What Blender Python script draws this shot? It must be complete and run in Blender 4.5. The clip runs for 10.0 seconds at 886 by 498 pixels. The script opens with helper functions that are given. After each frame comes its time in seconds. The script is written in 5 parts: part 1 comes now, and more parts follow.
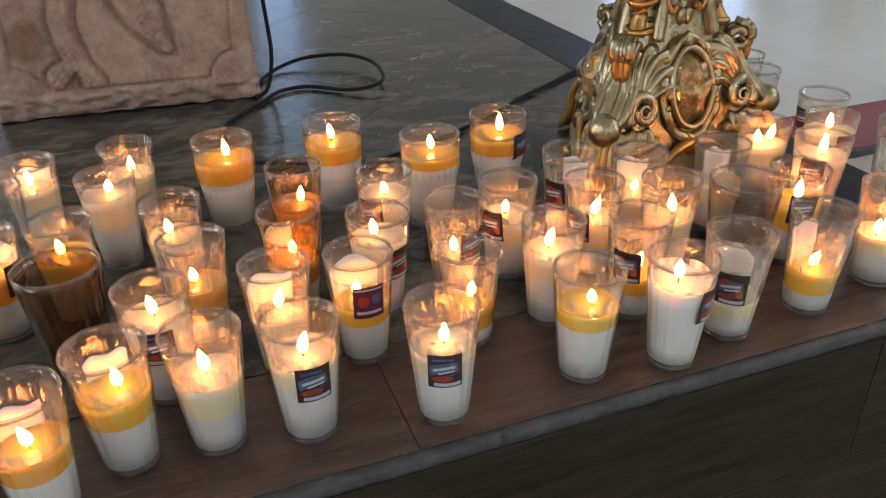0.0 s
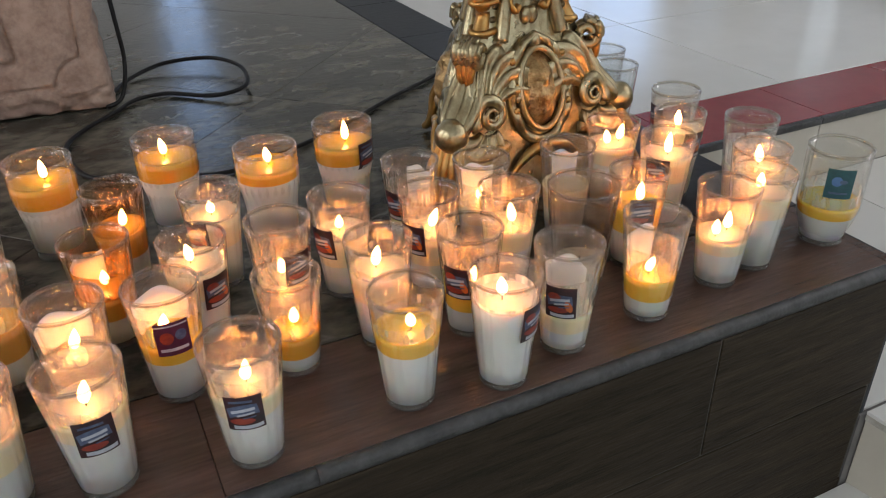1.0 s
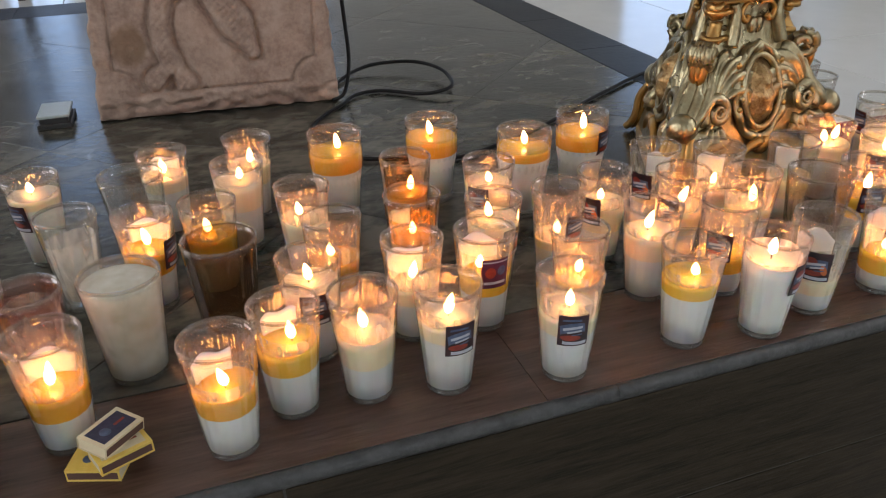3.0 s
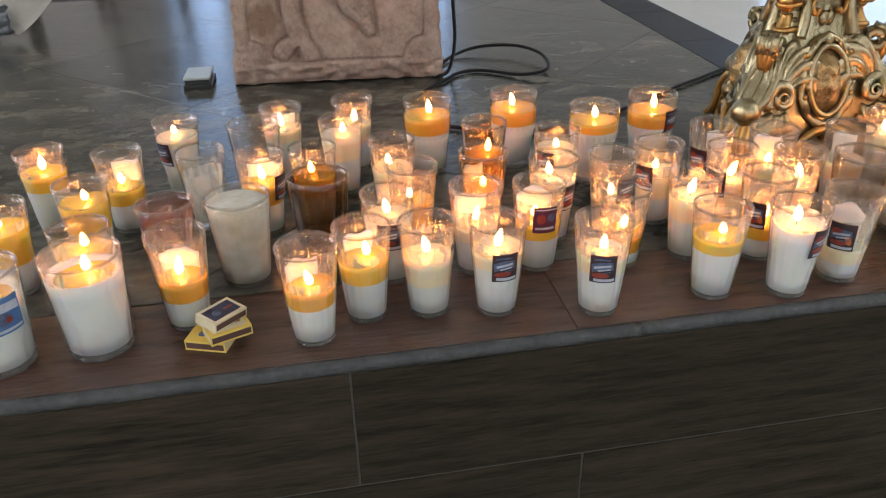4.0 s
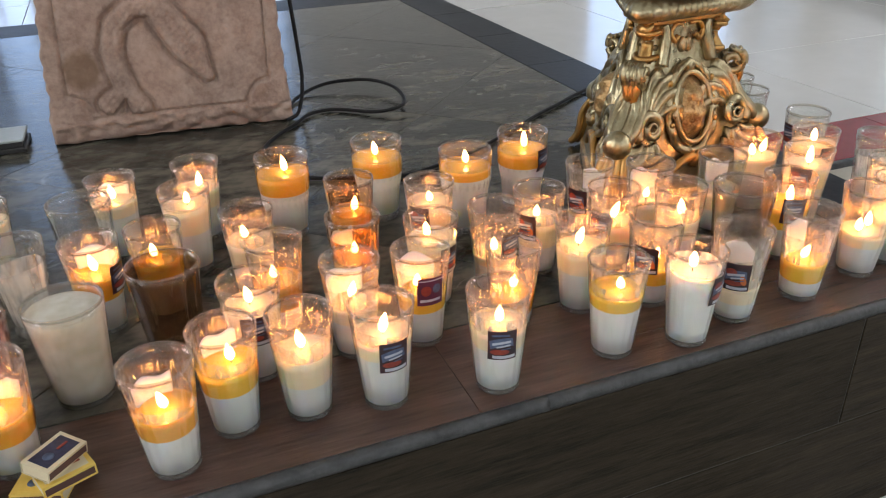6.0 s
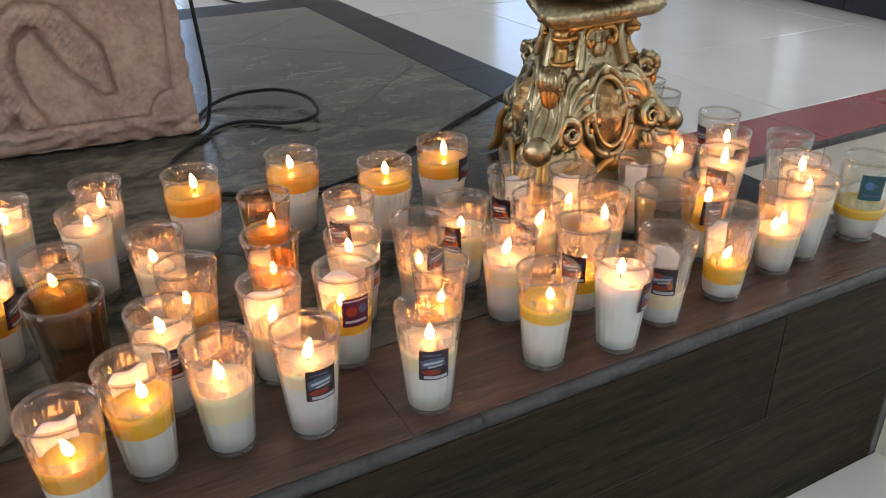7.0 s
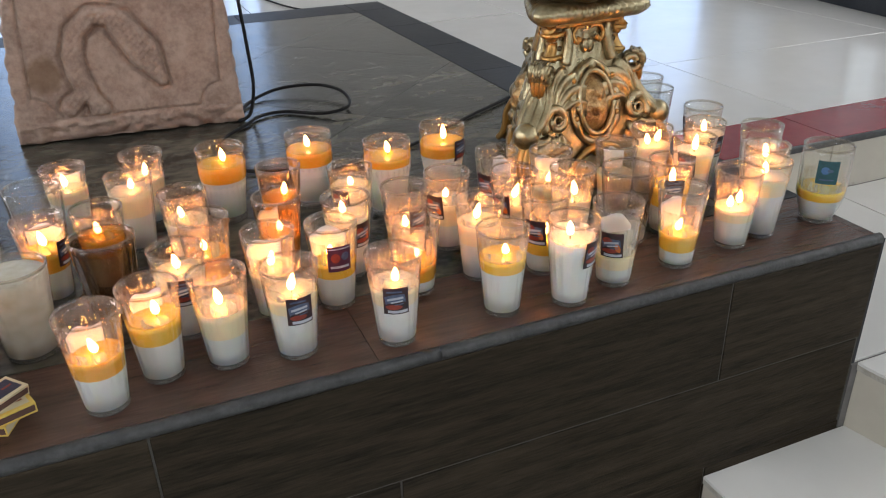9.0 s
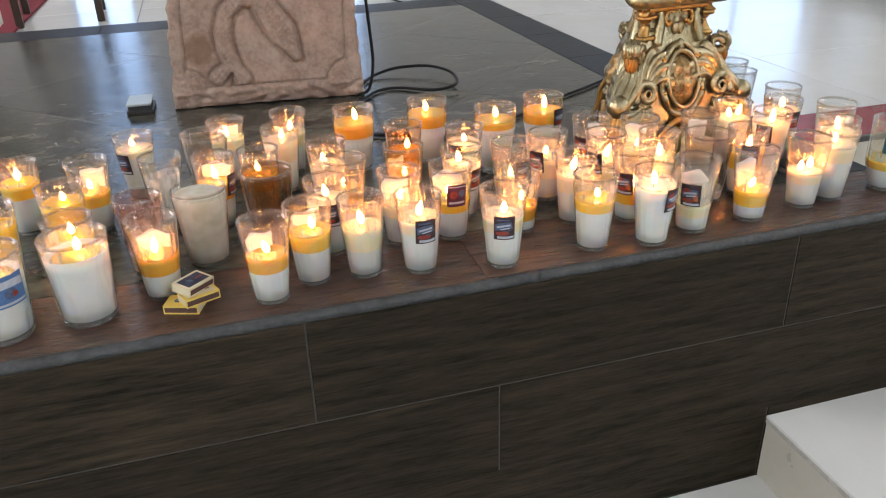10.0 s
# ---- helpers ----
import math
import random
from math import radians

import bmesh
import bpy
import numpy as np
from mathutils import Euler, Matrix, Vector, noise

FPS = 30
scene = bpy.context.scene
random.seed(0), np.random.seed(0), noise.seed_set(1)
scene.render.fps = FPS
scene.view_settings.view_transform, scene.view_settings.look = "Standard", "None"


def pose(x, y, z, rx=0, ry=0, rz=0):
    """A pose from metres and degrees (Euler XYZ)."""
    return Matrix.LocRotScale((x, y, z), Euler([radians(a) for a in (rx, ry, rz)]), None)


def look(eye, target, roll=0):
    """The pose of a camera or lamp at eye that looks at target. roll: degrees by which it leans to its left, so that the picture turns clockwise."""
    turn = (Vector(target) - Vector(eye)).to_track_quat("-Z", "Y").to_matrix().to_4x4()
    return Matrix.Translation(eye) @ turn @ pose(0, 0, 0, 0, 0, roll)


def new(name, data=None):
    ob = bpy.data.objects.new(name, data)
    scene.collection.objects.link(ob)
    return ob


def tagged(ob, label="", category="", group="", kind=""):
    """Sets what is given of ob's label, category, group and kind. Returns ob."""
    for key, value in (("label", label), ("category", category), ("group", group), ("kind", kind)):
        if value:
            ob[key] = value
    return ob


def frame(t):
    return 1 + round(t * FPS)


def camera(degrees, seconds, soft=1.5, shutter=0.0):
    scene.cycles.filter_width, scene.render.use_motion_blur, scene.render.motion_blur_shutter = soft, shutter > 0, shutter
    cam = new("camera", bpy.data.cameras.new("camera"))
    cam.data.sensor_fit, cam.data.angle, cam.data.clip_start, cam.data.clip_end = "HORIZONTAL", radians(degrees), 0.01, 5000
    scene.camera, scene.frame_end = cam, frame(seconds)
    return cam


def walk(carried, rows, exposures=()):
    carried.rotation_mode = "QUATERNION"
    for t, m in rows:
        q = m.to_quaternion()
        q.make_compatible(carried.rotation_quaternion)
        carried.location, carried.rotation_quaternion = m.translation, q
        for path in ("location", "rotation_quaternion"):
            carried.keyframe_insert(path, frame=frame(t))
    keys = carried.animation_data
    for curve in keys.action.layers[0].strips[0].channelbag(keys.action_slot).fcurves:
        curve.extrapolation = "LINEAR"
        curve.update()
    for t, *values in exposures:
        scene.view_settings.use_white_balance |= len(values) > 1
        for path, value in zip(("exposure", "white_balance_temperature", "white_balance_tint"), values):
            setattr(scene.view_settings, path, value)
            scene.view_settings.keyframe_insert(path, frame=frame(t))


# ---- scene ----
cam = camera(58.4, 10.0, soft=1.1)
PATH = [
    (0, (-1.106, -0.567, 0.576), (-0.511, 1.07, -0.406), -1.4),
    (0.5, (-0.998, -0.558, 0.575), (-0.313, 1.021, -0.444), -1.3),
    (1, (-0.964, -0.562, 0.579), (-0.221, 0.998, -0.428), -1.3),
    (1.5, (-0.982, -0.563, 0.595), (-0.059, 0.931, -0.362), -0.3),
    (2, (-1.058, -0.571, 0.604), (-0.025, 0.877, -0.311), 0.2),
    (2.5, (-1.179, -0.586, 0.602), (-0.354, 0.973, -0.342), -1.1),
    (3, (-1.276, -0.63, 0.593), (-0.694, 1.03, -0.359), -1.1),
    (3.2, (-1.288, -0.652, 0.595), (-0.777, 1.031, -0.358), -1.1),
    (4.3, (-1.237, -0.877, 0.619), (-0.965, 0.857, -0.338), -1.2),
    (4.5, (-1.228, -0.886, 0.623), (-0.957, 0.854, -0.326), -1.2),
    (5, (-1.211, -0.866, 0.625), (-0.932, 0.886, -0.299), -1.2),
    (5.5, (-1.219, -0.779, 0.626), (-0.785, 0.946, -0.289), -1.3),
    (6, (-1.237, -0.676, 0.625), (-0.596, 0.971, -0.311), -1.5),
    (6.2, (-1.237, -0.658, 0.619), (-0.538, 0.966, -0.316), -1.4),
    (7.3, (-1.219, -0.636, 0.621), (-0.354, 0.909, -0.309), -0.4),
    (7.5, (-1.204, -0.641, 0.625), (-0.313, 0.888, -0.307), -0.2),
    (8, (-1.177, -0.668, 0.626), (-0.206, 0.82, -0.293), 0.2),
    (8.5, (-1.176, -0.733, 0.633), (-0.237, 0.789, -0.263), -1.0),
    (9, (-1.185, -0.865, 0.631), (-0.508, 0.787, -0.271), -1.6),
    (9.5, (-1.232, -0.965, 0.633), (-0.732, 0.752, -0.263), -2.1),
    (10, (-1.312, -1.086, 0.637), (-0.825, 0.637, -0.256), -1.9),
]
walk(cam, [(t, look(eye, target, roll)) for t, eye, target, roll in PATH], exposures=[(0, 0.32), (2, 0.28), (3.2, 0.37), (4.3, 0.74), (5, 0.8), (6, 0.62), (7.3, 0.43), (8.5, 0.4), (9, 0.54), (10, 0.86)])

# ---------------------------------------------------------------- light
world = bpy.data.worlds.new("world")
scene.world = world
world.use_nodes = True
wn = world.node_tree
sky = wn.nodes.new("ShaderNodeTexSky")
sky.sky_type = "NISHITA"
sky.sun_disc = False
sky.sun_elevation, sky.sun_rotation = radians(50), radians(140)
wn.nodes["Background"].inputs["Strength"].default_value = 0.12
wn.links.new(sky.outputs[0], wn.nodes["Background"].inputs[0])


def window_light(name, place, target, w, h, power, colour):
    lamp = bpy.data.lights.new(name, "AREA")
    lamp.shape, lamp.size, lamp.size_y, lamp.energy, lamp.color = "RECTANGLE", w, h, power, colour
    ob = new(name, lamp)
    ob.matrix_world = look(place, target)
    return ob


DAY = (0.97, 0.945, 0.965)
scene.cycles.transparent_max_bounces = 64
# ---------------------------------------------------------------- materials


def mat(name, base=(0.5, 0.5, 0.5), rough=0.5, metal=0.0, var=0.0, var_scale=8.0, second=None, bump=0.0, bump_scale=60.0,
        detail=6.0, stretch=(1, 1, 1), sss=0.0, sss_radius=(0.02, 0.01, 0.005), emit=None, power=0.0, spec=0.5, rough_var=0.0, piece=0.0,
        coords="Object"):
    m = bpy.data.materials.new(name)
    m.use_nodes = True
    nt = m.node_tree
    b = nt.nodes["Principled BSDF"]
    b.inputs["Base Color"].default_value = (*base, 1)
    b.inputs["Roughness"].default_value = rough
    b.inputs["Metallic"].default_value = metal
    b.inputs["Specular IOR Level"].default_value = spec
    if sss:
        b.inputs["Subsurface Weight"].default_value = sss
        b.inputs["Subsurface Radius"].default_value = sss_radius
        b.inputs["Subsurface Scale"].default_value = 1.0
    if emit:
        b.inputs["Emission Color"].default_value = (*emit, 1)
        b.inputs["Emission Strength"].default_value = power
    if not (second or bump or rough_var or piece):
        return m
    tc = nt.nodes.new("ShaderNodeTexCoord")
    mp = nt.nodes.new("ShaderNodeMapping")
    mp.inputs["Scale"].default_value = stretch
    nt.links.new(tc.outputs[coords], mp.inputs[0])
    vec = mp.outputs[0]
    info = nt.nodes.new("ShaderNodeObjectInfo")
    if piece:
        add = nt.nodes.new("ShaderNodeVectorMath")
        add.operation = "MULTIPLY_ADD"
        comb = nt.nodes.new("ShaderNodeCombineXYZ")
        for k in range(3):
            nt.links.new(info.outputs["Random"], comb.inputs[k])
        add.inputs[1].default_value = (1, 1, 1)
        nt.links.new(vec, add.inputs[0])
        sc = nt.nodes.new("ShaderNodeVectorMath")
        sc.operation = "SCALE"
        sc.inputs["Scale"].default_value = 37.0
        nt.links.new(comb.outputs[0], sc.inputs[0])
        nt.links.new(sc.outputs[0], add.inputs[2])
        vec = add.outputs[0]
    colour = None
    if second:
        n1 = nt.nodes.new("ShaderNodeTexNoise")
        n1.inputs["Scale"].default_value, n1.inputs["Detail"].default_value = var_scale, detail
        n1.inputs["Roughness"].default_value = 0.62
        nt.links.new(vec, n1.inputs["Vector"])
        n2 = nt.nodes.new("ShaderNodeTexNoise")
        n2.inputs["Scale"].default_value, n2.inputs["Detail"].default_value = var_scale * 5.3, 4
        nt.links.new(vec, n2.inputs["Vector"])
        mix = nt.nodes.new("ShaderNodeMath")
        mix.operation = "MULTIPLY_ADD"
        mix.inputs[1].default_value = 0.3
        nt.links.new(n2.outputs[0], mix.inputs[0])
        sub = nt.nodes.new("ShaderNodeMath")
        sub.operation = "MULTIPLY"
        sub.inputs[1].default_value = 0.7
        nt.links.new(n1.outputs[0], sub.inputs[0])
        nt.links.new(sub.outputs[0], mix.inputs[2])
        ramp = nt.nodes.new("ShaderNodeValToRGB")
        ramp.color_ramp.elements[0].position, ramp.color_ramp.elements[1].position = 0.5 - 0.22 / (1 + var), 0.5 + 0.22 / (1 + var)
        ramp.color_ramp.elements[0].color, ramp.color_ramp.elements[1].color = (*base, 1), (*second, 1)
        nt.links.new(mix.outputs[0], ramp.inputs[0])
        colour = ramp.outputs[0]
        if piece:
            hsv = nt.nodes.new("ShaderNodeHueSaturation")
            mr = nt.nodes.new("ShaderNodeMapRange")
            mr.inputs["To Min"].default_value, mr.inputs["To Max"].default_value = 1 - piece, 1 + piece
            nt.links.new(info.outputs["Random"], mr.inputs[0])
            nt.links.new(mr.outputs[0], hsv.inputs["Value"])
            nt.links.new(colour, hsv.inputs["Color"])
            colour = hsv.outputs[0]
        nt.links.new(colour, b.inputs["Base Color"])
        if rough_var:
            mr2 = nt.nodes.new("ShaderNodeMapRange")
            mr2.inputs["To Min"].default_value, mr2.inputs["To Max"].default_value = rough - rough_var, rough + rough_var
            nt.links.new(n1.outputs[0], mr2.inputs[0])
            nt.links.new(mr2.outputs[0], b.inputs["Roughness"])
    if bump:
        n3 = nt.nodes.new("ShaderNodeTexNoise")
        n3.inputs["Scale"].default_value, n3.inputs["Detail"].default_value = bump_scale, 5
        nt.links.new(vec, n3.inputs["Vector"])
        bp = nt.nodes.new("ShaderNodeBump")
        bp.inputs["Strength"].default_value, bp.inputs["Distance"].default_value = bump, 0.004
        nt.links.new(n3.outputs[0], bp.inputs["Height"])
        nt.links.new(bp.outputs[0], b.inputs["Normal"])
    return m


def glass_mat(name, tint, gloss_rough=0.03, haze=0.0, haze_colour=(1, 1, 1)):
    """Clear pressed glass: gloss by Fresnel over a tinted see-through body, and a little haze."""
    m = bpy.data.materials.new(name)
    m.use_nodes = True
    nt = m.node_tree
    nt.nodes.remove(nt.nodes["Principled BSDF"])
    out = nt.nodes["Material Output"]
    tr = nt.nodes.new("ShaderNodeBsdfTransparent")
    tr.inputs[0].default_value = (*tint, 1)
    gl = nt.nodes.new("ShaderNodeBsdfGlossy")
    gl.inputs["Roughness"].default_value = gloss_rough
    lw = nt.nodes.new("ShaderNodeLayerWeight")
    lw.inputs["Blend"].default_value = 0.5
    pw = nt.nodes.new("ShaderNodeMath")
    pw.operation = "POWER"
    pw.inputs[1].default_value = 2.6
    nt.links.new(lw.outputs["Facing"], pw.inputs[0])
    fr = nt.nodes.new("ShaderNodeMapRange")
    fr.inputs["To Min"].default_value, fr.inputs["To Max"].default_value = 0.04, 0.85
    nt.links.new(pw.outputs[0], fr.inputs[0])
    mx = nt.nodes.new("ShaderNodeMixShader")
    nt.links.new(fr.outputs[0], mx.inputs[0])
    body = tr.outputs[0]
    if haze:
        tl = nt.nodes.new("ShaderNodeBsdfTranslucent")
        tl.inputs[0].default_value = (*haze_colour, 1)
        df = nt.nodes.new("ShaderNodeBsdfDiffuse")
        df.inputs[0].default_value = (*haze_colour, 1)
        md = nt.nodes.new("ShaderNodeMixShader")
        nt.links.new(tl.outputs[0], md.inputs[1])
        nt.links.new(df.outputs[0], md.inputs[2])
        mh = nt.nodes.new("ShaderNodeMixShader")
        tc = nt.nodes.new("ShaderNodeTexCoord")
        nz = nt.nodes.new("ShaderNodeTexNoise")
        nz.inputs["Scale"].default_value = 45
        nt.links.new(tc.outputs["Object"], nz.inputs["Vector"])
        mr = nt.nodes.new("ShaderNodeMapRange")
        mr.inputs["From Min"].default_value, mr.inputs["From Max"].default_value = 0.35, 0.65
        mr.inputs["To Min"].default_value, mr.inputs["To Max"].default_value = haze * 0.55, min(1, haze * 1.45)
        nt.links.new(nz.outputs[0], mr.inputs[0])
        nt.links.new(mr.outputs[0], mh.inputs[0])
        nt.links.new(body, mh.inputs[1])
        nt.links.new(md.outputs[0], mh.inputs[2])
        body = mh.outputs[0]
    nt.links.new(body, mx.inputs[1])
    nt.links.new(gl.outputs[0], mx.inputs[2])
    nt.links.new(mx.outputs[0], out.inputs["Surface"])
    return m


def film_mat(name, colour, cover):
    """A thin smear of wax on the inside of the glass that lets light through."""
    m = bpy.data.materials.new(name)
    m.use_nodes = True
    nt = m.node_tree
    nt.nodes.remove(nt.nodes["Principled BSDF"])
    tr = nt.nodes.new("ShaderNodeBsdfTransparent")
    tl = nt.nodes.new("ShaderNodeBsdfTranslucent")
    df = nt.nodes.new("ShaderNodeBsdfDiffuse")
    tl.inputs[0].default_value = df.inputs[0].default_value = (*colour, 1)
    md, mx = nt.nodes.new("ShaderNodeMixShader"), nt.nodes.new("ShaderNodeMixShader")
    nt.links.new(tl.outputs[0], md.inputs[1])
    nt.links.new(df.outputs[0], md.inputs[2])
    tc = nt.nodes.new("ShaderNodeTexCoord")
    nz = nt.nodes.new("ShaderNodeTexNoise")
    nz.inputs["Scale"].default_value, nz.inputs["Detail"].default_value = 38, 5
    mp = nt.nodes.new("ShaderNodeMapping")
    mp.inputs["Scale"].default_value = (1.6, 1.6, 0.45)
    nt.links.new(tc.outputs["Object"], mp.inputs[0])
    nt.links.new(mp.outputs[0], nz.inputs["Vector"])
    mr = nt.nodes.new("ShaderNodeMapRange")
    mr.inputs["From Min"].default_value, mr.inputs["From Max"].default_value = 0.36, 0.62
    mr.inputs["To Min"].default_value, mr.inputs["To Max"].default_value = cover * 0.35, min(1.0, cover * 1.5)
    nt.links.new(nz.outputs[0], mr.inputs[0])
    nt.links.new(mr.outputs[0], mx.inputs[0])
    nt.links.new(tr.outputs[0], mx.inputs[1])
    nt.links.new(md.outputs[0], mx.inputs[2])
    nt.links.new(mx.outputs[0], nt.nodes["Material Output"].inputs["Surface"])
    return m


def glow_mat(name, colour, power):
    m = bpy.data.materials.new(name)
    m.use_nodes = True
    nt = m.node_tree
    nt.nodes.remove(nt.nodes["Principled BSDF"])
    em = nt.nodes.new("ShaderNodeEmission")
    em.inputs[0].default_value, em.inputs[1].default_value = (*colour, 1), power
    nt.links.new(em.outputs[0], nt.nodes["Material Output"].inputs["Surface"])
    return m


SLATE = mat("slate_tile", (0.020, 0.022, 0.019), 0.20, second=(0.100, 0.094, 0.074), var_scale=5.5, bump=0.16, bump_scale=34, rough_var=0.08,
            stretch=(1.0, 1.6, 1), piece=0.18, var=1.3, spec=0.26)


def add_veins(m, colour, scale, width, amount):
    """Thin pale mineral veins wandering through a stone tile."""
    nt = m.node_tree
    b = nt.nodes["Principled BSDF"]
    base = b.inputs["Base Color"].links[0].from_socket
    vec = [n for n in nt.nodes if n.type == "TEX_NOISE"][0].inputs["Vector"].links[0].from_socket
    fac = None
    for s, seed in ((scale, 0.0), (scale * 2.1, 5.0)):
        nz = nt.nodes.new("ShaderNodeTexNoise")
        nz.noise_dimensions = "4D"
        nz.inputs["W"].default_value = seed
        nz.inputs["Scale"].default_value, nz.inputs["Detail"].default_value, nz.inputs["Distortion"].default_value = s, 7, 0.6
        nt.links.new(vec, nz.inputs["Vector"])
        sb = nt.nodes.new("ShaderNodeMath")
        sb.operation = "SUBTRACT"
        sb.inputs[1].default_value = 0.5
        nt.links.new(nz.outputs[0], sb.inputs[0])
        ab = nt.nodes.new("ShaderNodeMath")
        ab.operation = "ABSOLUTE"
        nt.links.new(sb.outputs[0], ab.inputs[0])
        mr = nt.nodes.new("ShaderNodeMapRange")
        mr.inputs["From Min"].default_value, mr.inputs["From Max"].default_value = 0.0, width
        mr.inputs["To Min"].default_value, mr.inputs["To Max"].default_value = amount, 0.0
        nt.links.new(ab.outputs[0], mr.inputs[0])
        mask = nt.nodes.new("ShaderNodeTexNoise")
        mask.inputs["Scale"].default_value = s * 1.7 + seed
        nt.links.new(vec, mask.inputs["Vector"])
        mm = nt.nodes.new("ShaderNodeMapRange")
        mm.inputs["From Min"].default_value, mm.inputs["From Max"].default_value = 0.5, 0.62
        nt.links.new(mask.outputs[0], mm.inputs[0])
        mu = nt.nodes.new("ShaderNodeMath")
        mu.operation = "MULTIPLY"
        nt.links.new(mr.outputs[0], mu.inputs[0])
        nt.links.new(mm.outputs[0], mu.inputs[1])
        if fac:
            mx = nt.nodes.new("ShaderNodeMath")
            mx.operation = "MAXIMUM"
            nt.links.new(fac, mx.inputs[0])
            nt.links.new(mu.outputs[0], mx.inputs[1])
            fac = mx.outputs[0]
        else:
            fac = mu.outputs[0]
    mix = nt.nodes.new("ShaderNodeMix")
    mix.data_type = "RGBA"
    nt.links.new(fac, mix.inputs[0])
    nt.links.new(base, mix.inputs[6])
    mix.inputs[7].default_value = (*colour, 1)
    nt.links.new(mix.outputs[2], b.inputs["Base Color"])


add_veins(SLATE, (0.26, 0.26, 0.23), 1.5, 0.007, 0.3)
BORDER = mat("dark_border_tile", (0.020, 0.023, 0.028), 0.42, second=(0.042, 0.046, 0.052), var_scale=6, bump=0.15, rough_var=0.08, piece=0.1, spec=0.12)
WOODTILE = mat("wood_look_tile", (0.030, 0.016, 0.012), 0.22, second=(0.112, 0.062, 0.045), var_scale=5.0, stretch=(1, 9, 9), bump=0.25, bump_scale=22,
               rough_var=0.1, piece=0.16)
# Ledge tile again, darkened: the front face's shade is in the colour.
FACETILE_SHADED = mat("shaded_wood_look_riser_tile", (0.0025, 0.0024, 0.002), 0.55, second=(0.056, 0.043, 0.028), var_scale=4.0, stretch=(1.3, 14, 14), bump=0.3, bump_scale=18,
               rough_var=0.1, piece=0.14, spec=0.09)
GROUT = mat("grout", (0.05, 0.047, 0.042), 0.9, second=(0.085, 0.08, 0.072), var_scale=30, bump=0.3)
EDGE = mat("worn_grey_edge", (0.017, 0.018, 0.019), 0.48, second=(0.070, 0.072, 0.072), var_scale=22, bump=0.5, bump_scale=90, var=0.5)
WHITE_TILE = mat("polished_white_tile", (0.66, 0.66, 0.63), 0.15, second=(0.73, 0.73, 0.70), var_scale=2.5, rough_var=0.04, piece=0.03, bump=0.02, bump_scale=4)
WHITE_GROUT = mat("pale_grout", (0.20, 0.195, 0.185), 0.9, second=(0.13, 0.125, 0.115), var_scale=20)
BEIGE_TILE = mat("beige_riser_tile", (0.46, 0.43, 0.36), 0.3, second=(0.54, 0.51, 0.43), var_scale=6, rough_var=0.08, piece=0.05, bump=0.05)
RED_TILE = mat("red_border_tile", (0.22, 0.018, 0.025), 0.25, second=(0.28, 0.03, 0.035), var_scale=7, rough_var=0.08, piece=0.06, bump=0.05)
MORTAR = mat("pale_mortar_lip", (0.34, 0.32, 0.28), 0.9, second=(0.50, 0.48, 0.43), var_scale=40, bump=0.8, bump_scale=120, var=0.6)
PLASTER = mat("white_plaster", (0.72, 0.71, 0.68), 0.8, second=(0.79, 0.78, 0.75), var_scale=1.5, bump=0.1, bump_scale=40)
CEIL = mat("ceiling_paint", (0.75, 0.74, 0.71), 0.85, second=(0.80, 0.79, 0.77), var_scale=0.8, bump=0.05)
FRAME = mat("dark_bronze_frame", (0.05, 0.045, 0.04), 0.4, metal=0.6)
STONE = mat("pink_carved_stone", (0.25, 0.170, 0.132), 0.88, second=(0.41, 0.30, 0.238), var_scale=16, bump=1.0, bump_scale=90, detail=12, var=0.9)


def add_blotch(m, place, size, colour, amount):
    """A blotchy patch of another colour round a place of the object."""
    nt = m.node_tree
    b = nt.nodes["Principled BSDF"]
    base = b.inputs["Base Color"].links[0].from_socket
    tc = nt.nodes.new("ShaderNodeTexCoord")
    mp = nt.nodes.new("ShaderNodeMapping")
    mp.vector_type = "TEXTURE"
    mp.inputs["Location"].default_value, mp.inputs["Scale"].default_value = place, size
    nt.links.new(tc.outputs["Object"], mp.inputs[0])
    ln = nt.nodes.new("ShaderNodeVectorMath")
    ln.operation = "LENGTH"
    nt.links.new(mp.outputs[0], ln.inputs[0])
    nz = nt.nodes.new("ShaderNodeTexNoise")
    nz.inputs["Scale"].default_value = 26
    nt.links.new(tc.outputs["Object"], nz.inputs["Vector"])
    ad = nt.nodes.new("ShaderNodeMath")
    ad.operation = "MULTIPLY_ADD"
    ad.inputs[1].default_value = 0.9
    nt.links.new(nz.outputs[0], ad.inputs[0])
    nt.links.new(ln.outputs["Value"], ad.inputs[2])
    mr = nt.nodes.new("ShaderNodeMapRange")
    mr.inputs["From Min"].default_value, mr.inputs["From Max"].default_value = 1.15, 1.5
    mr.inputs["To Min"].default_value, mr.inputs["To Max"].default_value = amount, 0.0
    nt.links.new(ad.outputs[0], mr.inputs[0])
    mix = nt.nodes.new("ShaderNodeMix")
    mix.data_type = "RGBA"
    nt.links.new(mr.outputs[0], mix.inputs[0])
    nt.links.new(base, mix.inputs[6])
    mix.inputs[7].default_value = (*colour, 1)
    nt.links.new(mix.outputs[2], b.inputs["Base Color"])


